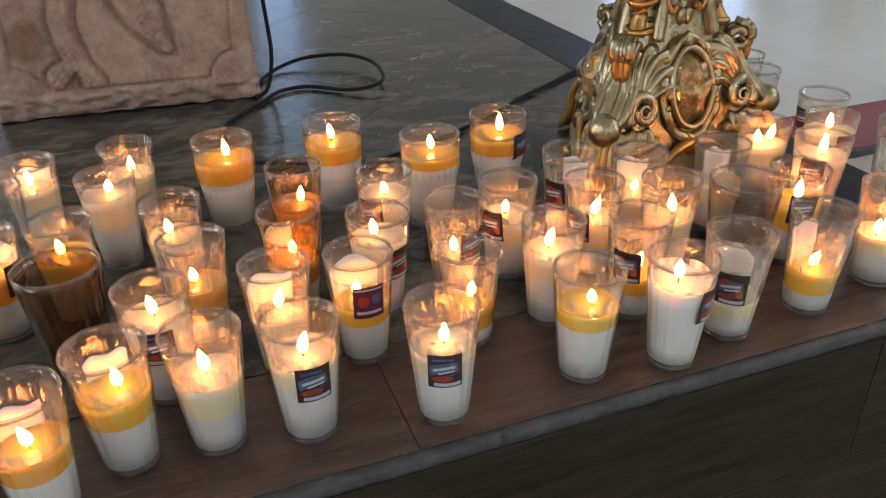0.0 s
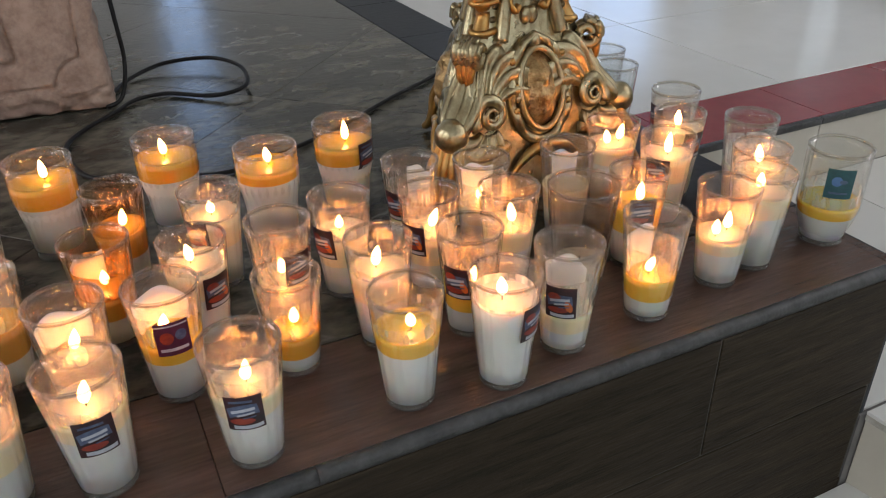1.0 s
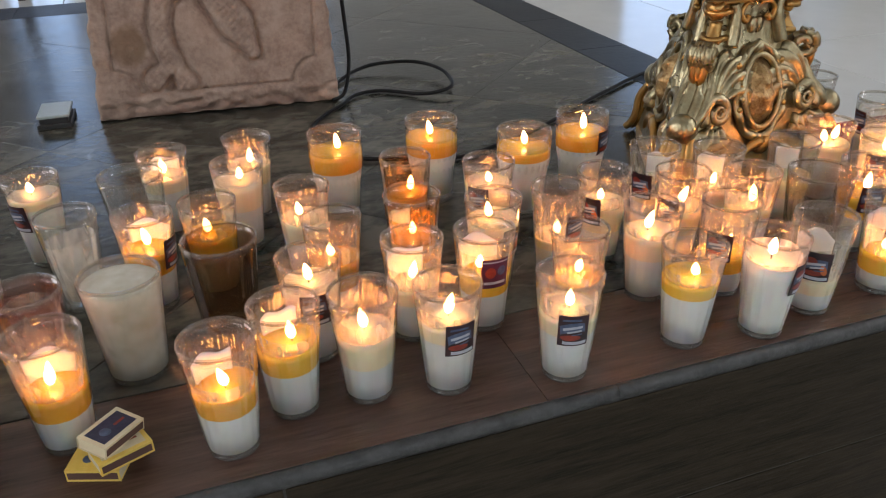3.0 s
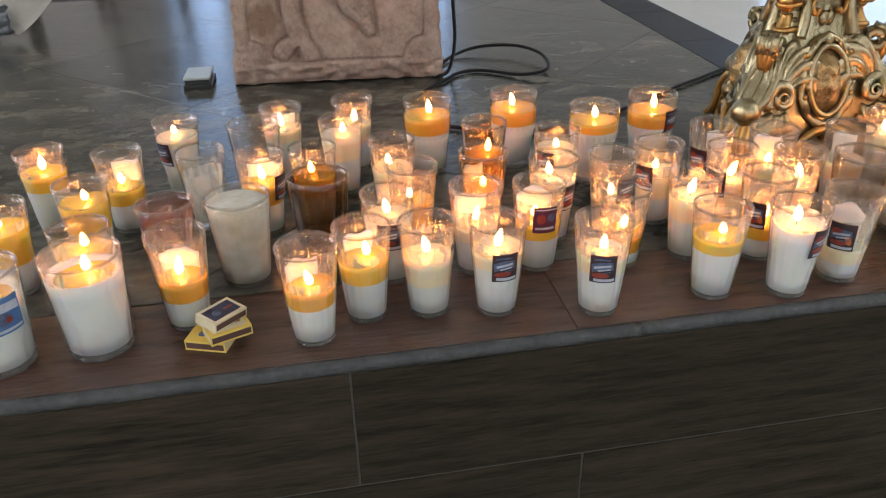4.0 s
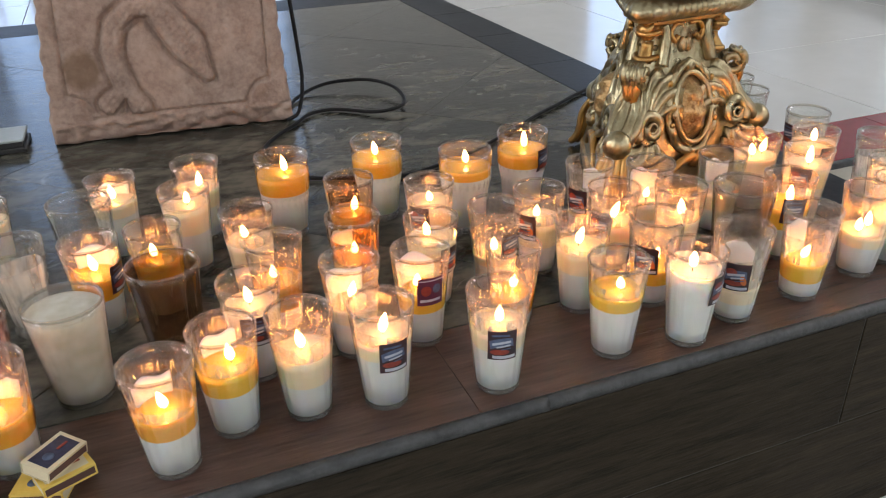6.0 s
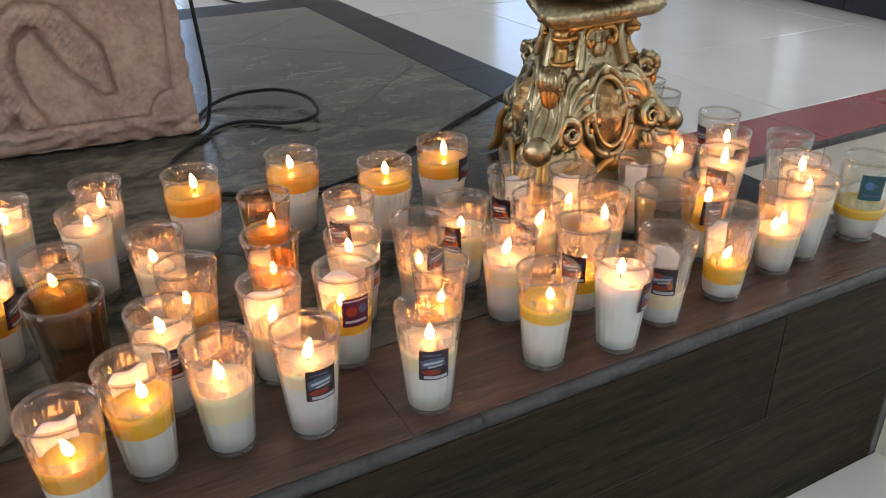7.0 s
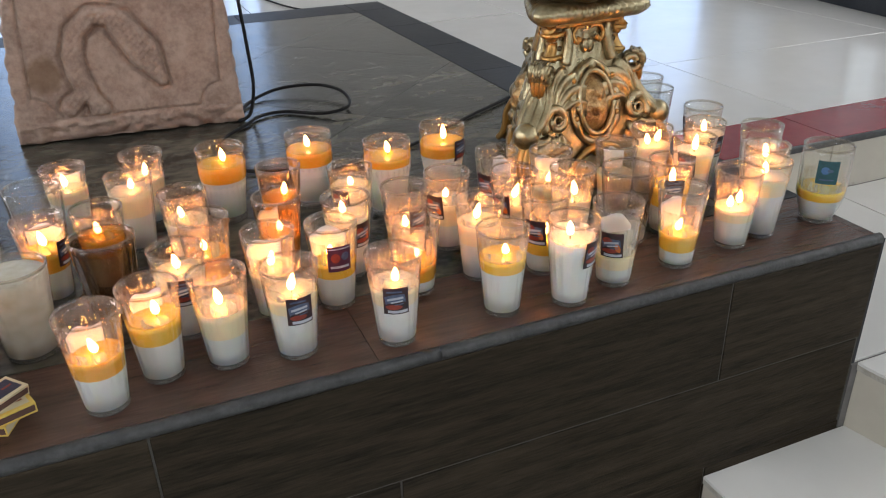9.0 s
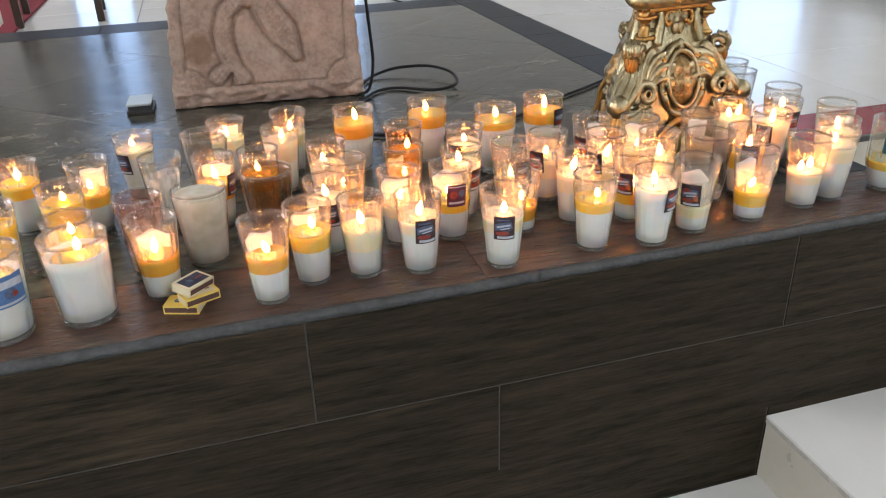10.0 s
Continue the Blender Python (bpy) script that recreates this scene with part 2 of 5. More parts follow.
# A brown stain on the carved face, then a darker band along the foot.
add_blotch(STONE, (0.095, 0.0, 0.165), (0.045, 0.2, 0.05), (0.17, 0.10, 0.055), 0.75)
add_blotch(STONE, (0.26, 0.0, 0.0), (0.30, 0.2, 0.03), (0.19, 0.125, 0.10), 0.5)
GOLD = mat("aged_gilding", (0.49, 0.445, 0.29), 0.31, metal=0.94, second=(0.24, 0.18, 0.085), var_scale=30, bump=0.35, bump_scale=90, rough_var=0.12)
# Same gilding with warm orange reflections put into its colour.
GOLD_WARM = mat("orange_reflection_gilding", (0.50, 0.24, 0.06), 0.33, metal=0.9, second=(0.42, 0.30, 0.12), var_scale=26, bump=0.25, bump_scale=90, rough_var=0.1)
# Much darker gilding: the shade of deep relief is in the colour.
GOLD_DARK = mat("crevice_shade_gilding", (0.055, 0.036, 0.016), 0.45, metal=0.75, second=(0.24, 0.18, 0.09), var_scale=28, bump=0.3, bump_scale=80, rough_var=0.12)
GOLD_WORN = mat("worn_brown_gilding", (0.22, 0.12, 0.045), 0.42, metal=0.8, second=(0.52, 0.38, 0.18), var_scale=45, bump=0.6, bump_scale=140, rough_var=0.12, var=0.6)
CABLE = mat("black_rubber_cable", (0.009, 0.009, 0.010), 0.5, second=(0.014, 0.014, 0.014), var_scale=50, spec=0.2)
GLASS = glass_mat("clear_glass", (0.965, 0.97, 0.96), haze=0.03, haze_colour=(0.90, 0.88, 0.82))
GLASS_RIM = glass_mat("glass_rim", (0.87, 0.85, 0.80), 0.04, haze=0.06, haze_colour=(0.85, 0.85, 0.82))
# The pale haze stands in for light gathered in the thick foot.
GLASS_FOOT = glass_mat("thick_glass_foot_light_haze", (0.92, 0.94, 0.92), 0.03, haze=0.16, haze_colour=(0.82, 0.83, 0.80))
GLASS_SMOKE = glass_mat("smoked_amber_glass", (0.78, 0.67, 0.55), haze=0.03, haze_colour=(0.34, 0.20, 0.11))
GLASS_SOOT = glass_mat("sooted_glass", (0.93, 0.90, 0.86), haze=0.05, haze_colour=(0.42, 0.36, 0.30))
GLASS_RED = glass_mat("red_tinted_glass", (0.97, 0.87, 0.84), haze=0.05, haze_colour=(0.5, 0.10, 0.07))
GLASS_AMBER = glass_mat("amber_stained_glass", (0.94, 0.88, 0.79), haze=0.02, haze_colour=(0.6, 0.3, 0.1))
WAX_OLD = mat("old_mottled_wax", (0.46, 0.42, 0.32), 0.6, second=(0.68, 0.67, 0.62), var_scale=11, var=0.6, sss=0.4, sss_radius=(0.02, 0.014, 0.009), bump=0.3, bump_scale=60)
WAX = mat("white_wax", (0.61, 0.625, 0.605), 0.45, second=(0.69, 0.70, 0.68), var_scale=30, sss=0.7, sss_radius=(0.034, 0.020, 0.011), bump=0.06, bump_scale=80)
WAX_WARM = mat("softened_wax", (0.76, 0.62, 0.38), 0.35, second=(0.78, 0.69, 0.50), var_scale=30, sss=0.7, sss_radius=(0.026, 0.014, 0.006), bump=0.06)
MELT_Y = mat("molten_yellow_wax", (0.75, 0.44, 0.03), 0.18, second=(0.80, 0.52, 0.07), var_scale=30, sss=0.7, sss_radius=(0.03, 0.014, 0.003))
MELT_O = mat("molten_orange_wax", (0.72, 0.34, 0.02), 0.18, second=(0.78, 0.41, 0.05), var_scale=30, sss=0.7, sss_radius=(0.03, 0.011, 0.002))
MELT_A = mat("molten_amber_wax", (0.60, 0.31, 0.06), 0.15, second=(0.68, 0.38, 0.09), var_scale=30, sss=0.6, sss_radius=(0.03, 0.010, 0.002))

def soften_foot(m, colour, reach):
    """Molten wax that pales into the set wax below it."""
    nt = m.node_tree
    b = nt.nodes["Principled BSDF"]
    base = b.inputs["Base Color"].links[0].from_socket
    tc = nt.nodes.new("ShaderNodeTexCoord")
    sp = nt.nodes.new("ShaderNodeSeparateXYZ")
    nt.links.new(tc.outputs["Generated"], sp.inputs[0])
    nz = nt.nodes.new("ShaderNodeTexNoise")
    nz.inputs["Scale"].default_value = 3.2
    nt.links.new(tc.outputs["Generated"], nz.inputs["Vector"])
    ad = nt.nodes.new("ShaderNodeMath")
    ad.operation = "MULTIPLY_ADD"
    ad.inputs[1].default_value = 0.5
    nt.links.new(nz.outputs[0], ad.inputs[0])
    nt.links.new(sp.outputs[2], ad.inputs[2])
    mr = nt.nodes.new("ShaderNodeMapRange")
    mr.interpolation_type = "SMOOTHSTEP"
    mr.inputs["From Min"].default_value, mr.inputs["From Max"].default_value = 0.22, 0.25 + reach
    nt.links.new(ad.outputs[0], mr.inputs[0])
    mix = nt.nodes.new("ShaderNodeMix")
    mix.data_type = "RGBA"
    nt.links.new(mr.outputs[0], mix.inputs[0])
    mix.inputs[6].default_value = (*colour, 1)
    nt.links.new(base, mix.inputs[7])
    nt.links.new(mix.outputs[2], b.inputs["Base Color"])


for m in (MELT_Y, MELT_O, MELT_A, WAX_WARM):
    soften_foot(m, (0.70, 0.68, 0.62), 0.30)
FILM = film_mat("wax_film", (0.92, 0.86, 0.70), 0.23)
FILM_AMBER = film_mat("amber_film", (0.72, 0.36, 0.07), 0.55)
FILM_THICK = film_mat("thick_wax_film", (0.93, 0.91, 0.86), 0.75)
FLAME = glow_mat("flame", (1.0, 0.31, 0.083), 47.0)
WICK = mat("charred_wick", (0.015, 0.012, 0.01), 0.9)
LBL_DARK = mat("label_dark_print", (0.010, 0.008, 0.012), 0.4, second=(0.05, 0.012, 0.014), var_scale=70, var=1)
LBL_PURPLE = mat("label_plum_print", (0.10, 0.015, 0.05), 0.35, second=(0.05, 0.012, 0.03), var_scale=60)
LBL_BLUE = mat("label_blue_print", (0.04, 0.10, 0.26), 0.35, second=(0.08, 0.18, 0.36), var_scale=50)
LBL_TEAL = mat("label_teal_print", (0.008, 0.045, 0.06), 0.35, second=(0.02, 0.10, 0.11), var_scale=70)
INK_WHITE = mat("label_white_ink", (0.50, 0.53, 0.58), 0.4, second=(0.30, 0.34, 0.40), var_scale=160)
INK_BLUE = mat("label_pale_blue_ink", (0.03, 0.045, 0.10), 0.45, second=(0.10, 0.14, 0.22), var_scale=200)
INK_RED = mat("label_red_ink", (0.16, 0.012, 0.012), 0.4, second=(0.30, 0.05, 0.02), var_scale=160)
INK_ORANGE = mat("label_orange_ink", (0.5, 0.12, 0.02), 0.4)
CARD_YELLOW = mat("yellow_card", (0.72, 0.48, 0.07), 0.6, second=(0.80, 0.60, 0.16), var_scale=40, bump=0.1)
CARD_CREAM = mat("cream_card", (0.72, 0.64, 0.44), 0.6, second=(0.64, 0.55, 0.36), var_scale=40, bump=0.1)
CARD_NAVY = mat("navy_print", (0.010, 0.011, 0.032), 0.45, second=(0.05, 0.05, 0.10), var_scale=60)
STRIKER = mat("striking_strip", (0.10, 0.05, 0.04), 0.85)
BOX_BLACK = mat("black_plastic", (0.015, 0.016, 0.016), 0.4, second=(0.03, 0.03, 0.03), var_scale=30)
BOX_TOP = mat("grey_green_plate", (0.34, 0.38, 0.37), 0.35, second=(0.40, 0.44, 0.43), var_scale=20)
CLOTH = mat("white_cloth", (0.76, 0.73, 0.66), 0.9, second=(0.68, 0.64, 0.56), var_scale=14, bump=0.4, bump_scale=160)
SILVER = mat("silver_brocade", (0.42, 0.45, 0.48), 0.4, metal=0.6, second=(0.20, 0.22, 0.24), var_scale=60, bump=0.8, bump_scale=90)
DARKWOOD = mat("dark_stained_wood", (0.03, 0.02, 0.014), 0.4, second=(0.06, 0.04, 0.028), var_scale=10, stretch=(6, 6, 1), bump=0.15)
CARPET = mat("red_carpet", (0.20, 0.02, 0.03), 0.95, second=(0.26, 0.03, 0.04), var_scale=40, bump=0.6, bump_scale=300)
SKYGLOW = glow_mat("bright_sky_outside", (0.80, 0.90, 1.0), 1.1)
BLUEGLOW = glow_mat("blue_sky_outside", (0.40, 0.60, 1.0), 1.35)

# ---------------------------------------------------------------- mesh helpers


def link(name, bm, material, parent=None, smooth=True):
    me = bpy.data.meshes.new(name)
    bm.to_mesh(me)
    bm.free()
    if smooth:
        me.polygons.foreach_set("use_smooth", [True] * len(me.polygons))
        me.update()
    me.materials.append(material)
    ob = new(name, me)
    if parent:
        ob.parent = parent
    return ob


def part(name, bm, material, parent, label="", smooth=True):
    return tagged(link(name, bm, material, parent, smooth), label)


def thing(name, place, label, category, group="", turn=0):
    ob = new(name)
    ob.empty_display_size = 0.02
    ob.matrix_world = pose(*place, 0, 0, turn)
    return tagged(ob, label, category, group)


def box_into(bm, x0, y0, z0, x1, y1, z1, bevel=0.0, seg=1):
    r = bmesh.ops.create_cube(bm, size=1)
    for v in r["verts"]:
        v.co = Vector(((x0 + x1) / 2 + v.co.x * (x1 - x0), (y0 + y1) / 2 + v.co.y * (y1 - y0), (z0 + z1) / 2 + v.co.z * (z1 - z0)))
    if bevel:
        edges = list({e for v in r["verts"] for e in v.link_edges})
        bmesh.ops.bevel(bm, geom=edges, offset=bevel, segments=seg, affect="EDGES", profile=0.6)
    return bm


def box(x0, y0, z0, x1, y1, z1, bevel=0.0, seg=1):
    return box_into(bmesh.new(), x0, y0, z0, x1, y1, z1, bevel, seg)


def structure(name, bm, material, label="", smooth=False):
    return tagged(link(name, bm, material, None, smooth), label, name.split("_")[0], "", "structure")


def lathe(profile, seg=40, wobble=None):
    """A turned solid from (radius, height) pairs; wobble(angle, radius, z) may change the radius."""
    bm = bmesh.new()
    rings = []
    for r, z in profile:
        if r < 1e-6:
            rings.append([bm.verts.new((0, 0, z))])
            continue
        ring = []
        for k in range(seg):
            a = 2 * math.pi * k / seg
            rr = r + (wobble(a, r, z) if wobble else 0)
            ring.append(bm.verts.new((rr * math.cos(a), rr * math.sin(a), z)))
        rings.append(ring)
    for a, b in zip(rings, rings[1:]):
        for k in range(seg):
            k2 = (k + 1) % seg
            if len(a) == 1 and len(b) == 1:
                break
            if len(a) == 1:
                bm.faces.new((a[0], b[k2], b[k]))
            elif len(b) == 1:
                bm.faces.new((a[k], a[k2], b[0]))
            else:
                bm.faces.new((a[k], a[k2], b[k2], b[k]))
    bmesh.ops.recalc_face_normals(bm, faces=bm.faces)
    return bm


def tube_into(bm, pts, radius, seg=8, taper=None):
    """A round tube along points; taper(t) scales the radius."""
    pts = [Vector(p) for p in pts]
    rings = []
    n = len(pts)
    up = Vector((0.13, 0.21, 0.97)).normalized()
    for i, p in enumerate(pts):
        d = (pts[min(i + 1, n - 1)] - pts[max(i - 1, 0)]).normalized()
        s = d.cross(up)
        if s.length < 1e-4:
            s = d.cross(Vector((1, 0, 0)))
        s.normalize()
        w = s.cross(d)
        r = radius * (taper(i / (n - 1)) if taper else 1)
        rings.append([bm.verts.new(p + s * r * math.cos(2 * math.pi * k / seg) + w * r * math.sin(2 * math.pi * k / seg)) for k in range(seg)])
    for a, b in zip(rings, rings[1:]):
        for k in range(seg):
            bm.faces.new((a[k], a[(k + 1) % seg], b[(k + 1) % seg], b[k]))
    bm.faces.new(rings[0][::-1])
    bm.faces.new(rings[-1])
    return bm


def smooth_path(pts, steps=8):
    """Catmull-Rom through points."""
    pts = [Vector(p) for p in pts]
    out = []
    for i in range(len(pts) - 1):
        p0, p1, p2, p3 = pts[max(i - 1, 0)], pts[i], pts[i + 1], pts[min(i + 2, len(pts) - 1)]
        for k in range(steps):
            t = k / steps
            out.append(0.5 * ((2 * p1) + (p2 - p0) * t + (2 * p0 - 5 * p1 + 4 * p2 - p3) * t * t + (3 * p1 - p0 - 3 * p2 + p3) * t ** 3))
    out.append(pts[-1])
    return out


def ball_into(bm, place, r, scale=(1, 1, 1), u=14, v=10):
    g = bmesh.ops.create_uvsphere(bm, u_segments=u, v_segments=v, radius=r)
    for q in g["verts"]:
        q.co = Vector((q.co.x * scale[0], q.co.y * scale[1], q.co.z * scale[2])) + Vector(place)
    return g["verts"]


def slab(poly, z0, z1, bevel=0.0):
    """An upright prism over a plan polygon, counter-clockwise."""
    bm = bmesh.new()
    lo = [bm.verts.new((x, y, z0)) for x, y in poly]
    hi = [bm.verts.new((x, y, z1)) for x, y in poly]
    bm.faces.new(lo[::-1])
    bm.faces.new(hi)
    n = len(poly)
    for k in range(n):
        bm.faces.new((lo[k], lo[(k + 1) % n], hi[(k + 1) % n], hi[k]))
    if bevel:
        top = [e for e in bm.edges if all(v.co.z > z1 - 1e-6 for v in e.verts)]
        bmesh.ops.bevel(bm, geom=top, offset=bevel, segments=1, affect="EDGES")
    return bm


def clip(poly, x0, y0, x1, y1):
    for axis, lim, keep in ((0, x0, 1), (0, x1, -1), (1, y0, 1), (1, y1, -1)):
        out = []
        for a, b in zip(poly, poly[1:] + poly[:1]):
            ia, ib = keep * (a[axis] - lim) >= 0, keep * (b[axis] - lim) >= 0
            if ia:
                out.append(a)
            if ia != ib:
                t = (lim - a[axis]) / (b[axis] - a[axis])
                out.append((a[0] + t * (b[0] - a[0]), a[1] + t * (b[1] - a[1])))
        poly = out
        if len(poly) < 3:
            return []
    return poly


# ---------------------------------------------------------------- large structure
LOW, MID, STEP, UP = -0.59, -0.275, -0.43, -0.12   # front floor, side landing, middle tread, upper church floor
PX0, PX1, PY1 = -3.4, 0.018, 2.79                 # dark platform: its ends in x and its back edge
RX0, RX1, RY0, RY1, RH = -7.0, 8.0, -6.0, 9.0, 6.2

ground = structure("floor_front", box(RX0, RY0, LOW - 0.1, RX1, 0.0, LOW - 0.006), WHITE_GROUT, "pale grout bed of the lower church floor")
core = structure("platform", box(PX0, 0.0006, LOW - 0.1, PX1 - 0.004, PY1 - 0.006, -0.0065), GROUT, "raised altar platform clad in dark tiles")
upper = structure("floor_upper", slab([(PX1 - 0.004, 0.660), (RX1, 0.660), (RX1, RY1), (RX0, RY1), (RX0, PY1 - 0.006), (PX1 - 0.004, PY1 - 0.006)], LOW - 0.1, UP - 0.006),
                  WHITE_GROUT, "polished white tiled church floor")


def rounded(x0, y0, r, x1, y1, n=14):
    """Plan of a step with one rounded near corner: straight along x = x0 then round to the far side."""
    pts = [(x0, y1)]
    for k in range(n + 1):
        a = math.pi + (math.pi / 2) * k / n
        pts.append((x0 + r + r * math.cos(a), y0 + r + r * math.sin(a)))
    return pts + [(x1, y0), (x1, y1)]


landing_plan = rounded(0.030, -0.2115, 0.21, 3.6, 0.600)
tread_plan = rounded(-0.317, -0.72, 0.46, 3.6, 0.0)
landing = structure("step_landing", slab([(0.046, 0.0)] + rounded(0.046, -0.196, 0.194, 3.6, 0.600)[1:-1] + [(3.6, 0.0)], STEP - 0.1, MID - 0.006), WHITE_GROUT, "rounded white tiled landing step")
landing_back = structure("step_landing_back", box(PX1, 0.0, LOW, 3.6, 0.656, MID - 0.006), WHITE_GROUT, "bed of the white tiled landing")
tread = structure("step_tread", slab(rounded(-0.300, -0.703, 0.445, 3.6, 0.0), LOW - 0.05, STEP - 0.006), WHITE_GROUT, "rounded white tiled lower step")


def wall_with_windows(name, axis, at, thick, lo, hi, z0, z1, openings, label):
    """A wall along x (axis 'x', at y) or y, with rectangular openings (a0, a1, za, zb)."""
    bm = bmesh.new()

    def put(a0, a1, za, zb):
        if a1 - a0 < 1e-4 or zb - za < 1e-4:
            return
        if axis == "x":
            box_into(bm, a0, min(at, at + thick), za, a1, max(at, at + thick), zb)
        else:
            box_into(bm, min(at, at + thick), a0, za, max(at, at + thick), a1, zb)
    cur = lo
    for a0, a1, za, zb in sorted(openings):
        put(cur, a0, z0, z1)
        put(a0, a1, z0, za)
        put(a0, a1, zb, z1)
        cur = a1
    put(cur, hi, z0, z1)
    return structure(name, bm, PLASTER, label)


# Third north, high east, west and south openings: unseen, added for fill light.
BACK = [(-2.75, -2.05, 0.0, 3.6), (0.15, 0.65, 0.0, 3.6), (4.8, 7.4, 0.8, 3.2)]
RIGHT = [(6.5, 7.05, 0.1, 4.4), (-4.5, -3.3, 2.2, 5.0), (-1.8, 0.9, 4.4, 5.8)]
LEFT = [(-3.0, -0.6, 1.0, 4.4), (2.0, 4.4, 1.0, 4.4)]
FRONT = [(-4.2, -1.6, 0.6, 4.6), (0.8, 3.4, 0.6, 4.6)]
wall_with_windows("wall_north", "x", RY1, 0.3, RX0 - 0.3, RX1 + 0.3, LOW - 0.1, RH, BACK, "white plastered church wall with tall openings")
wall_with_windows("wall_east", "y", RX1, 0.3, RY0, RY1, LOW - 0.1, RH, RIGHT, "unseen white plastered church wall with tall windows")
wall_with_windows("wall_west", "y", RX0, -0.3, RY0, RY1, LOW - 0.1, RH, LEFT, "unseen white plastered church wall with tall windows")
wall_with_windows("wall_south", "x", RY0, -0.3, RX0 - 0.3, RX1 + 0.3, LOW - 0.1, RH, FRONT, "unseen white plastered church wall with tall windows")
structure("pillar", box(7.55, 7.9, UP - 0.01, 7.998, 8.65, 2.6, 0.01), BEIGE_TILE, "tan stone pillar against the church wall")
structure("ceiling", box(RX0 - 0.3, RY0 - 0.3, RH, RX1 + 0.3, RY1 + 0.3, RH + 0.2), CEIL, "plain white church ceiling")


def window(index, axis, at, inward, o, power, glow=None):
    a0, a1, za, zb = o
    w, h = a1 - a0, zb - za
    root = tagged(new("window_%d" % index), "unseen tall church window with a dark metal frame", "window", "", "structure")
    bars = [(a0, a0 + 0.05, za, zb), (a1 - 0.05, a1, za, zb), (a0 + 0.05, a1 - 0.05, za, za + 0.05), (a0 + 0.05, a1 - 0.05, zb - 0.05, zb),
            ((a0 + a1) / 2 - 0.02, (a0 + a1) / 2 + 0.02, za + 0.05, zb - 0.05)]
    for b in bars:
        if axis == "x":
            part("window_frame", box(b[0], at - 0.03, b[2], b[1], at + 0.03, b[3], 0.004), FRAME, root, smooth=False)
        else:
            part("window_frame", box(at - 0.03, b[0], b[2], at + 0.03, b[1], b[3], 0.004), FRAME, root, smooth=False)
    if glow:
        bm = box(a0 - 1.5, at - inward * 1.2, za - 1.0, a1 + 1.5, at - inward * 1.21, zb + 1.5) if axis == "x" else \
            box(at - inward * 1.2, a0 - 1.5, za - 1.0, at - inward * 1.21, a1 + 1.5, zb + 1.5)
        structure("backdrop", bm, glow, "bright hazy daylight outside the church window")
    c = (a0 + a1) / 2
    if power:
        p = (c, at + inward * 0.08, (za + zb) / 2) if axis == "x" else (at + inward * 0.08, c, (za + zb) / 2)
        q = (c, at + inward, (za + zb) / 2 - 0.25) if axis == "x" else (at + inward, c, (za + zb) / 2 - 0.25)
        window_light("window_daylight", p, q, w, h, power, DAY if glow is not BLUEGLOW else (0.58, 0.74, 1.0))


n_win = 0
for axis, at, inward, group, power, glow in (("x", RY1 + 0.15, -1, BACK, 11, SKYGLOW), ("y", RX1 + 0.15, -1, RIGHT, 128, SKYGLOW),
                                             ("y", RX0 - 0.15, 1, LEFT, 68, SKYGLOW), ("x", RY0 - 0.15, 1, FRONT, 13, SKYGLOW)):
    for o in group:
        n_win += 1
        window(n_win, axis, at, inward, o, 0.0 if o[1] - o[0] < 0.6 and axis == "y" else power * (o[1] - o[0]) * (o[3] - o[2]) / 6.0, BLUEGLOW if group is BACK else glow)

# far raised step with a dark riser
FAR_TURN = Matrix.Translation((2.02, 0.90, 0)) @ Matrix.Rotation(radians(-8.8), 4, "Z")


def far_box(*a):
    """A block of the far step, whose edge runs askew to the platform."""
    b = box(*a)
    b.transform(FAR_TURN)
    return b


far_step = structure("step_far", far_box(0.016, -0.005, UP - 0.02, 4.6, 7.6, 0.02), GROUT, "core of a far raised altar step")
for k in range(8):
    y0 = k * 0.9
    part("riser_tile", far_box(0.001, y0, UP + 0.002, 0.015, y0 + 0.894, 0.0), BORDER, far_step, smooth=False)
    part("tread_tile", far_box(-0.004, y0, 0.002, 0.53, y0 + 0.894, 0.03, 0.002), BORDER, far_step, smooth=False)
    for j in range(4):
        part("white_tile", far_box(0.536 + j * 1.1, y0, 0.0, 0.536 + j * 1.1 + 1.094, y0 + 0.894, 0.027, 0.002), WHITE_TILE, far_step, smooth=False)

# ---------------------------------------------------------------- gilded candlestick with a three-sided foot
AX = (-0.3165, 0.539)


def lerp_table(tab, z):
    for (z0, a), (z1, b) in zip(tab, tab[1:]):
        if z <= z1:
            t = (z - z0) / (z1 - z0)
            t = min(max(t, 0), 1)
            return a + (b - a) * t
    return tab[-1][1]


FACE_D = [(0, 0.120), (0.03, 0.120), (0.06, 0.112), (0.11, 0.099), (0.16, 0.091), (0.21, 0.076), (0.25, 0.060), (0.29, 0.050), (0.315, 0.050), (0.33, 0.060)]
CORN_D = [(0, 0.215), (0.03, 0.220), (0.06, 0.207), (0.10, 0.192), (0.14, 0.170), (0.19, 0.140), (0.23, 0.118), (0.27, 0.098), (0.30, 0.092), (0.33, 0.108)]


def tri_radius(phi, d, c):
    """Radius of a three-sided plan with hollowed faces at an angle phi from a face's middle (within 60 degrees)."""
    t = abs(phi) / radians(60)
    flat = d / math.cos(phi)
    blunt = d + (c - d) * t ** 1.7
    return min(flat, blunt) * (1 - 0.0) if flat < c else blunt


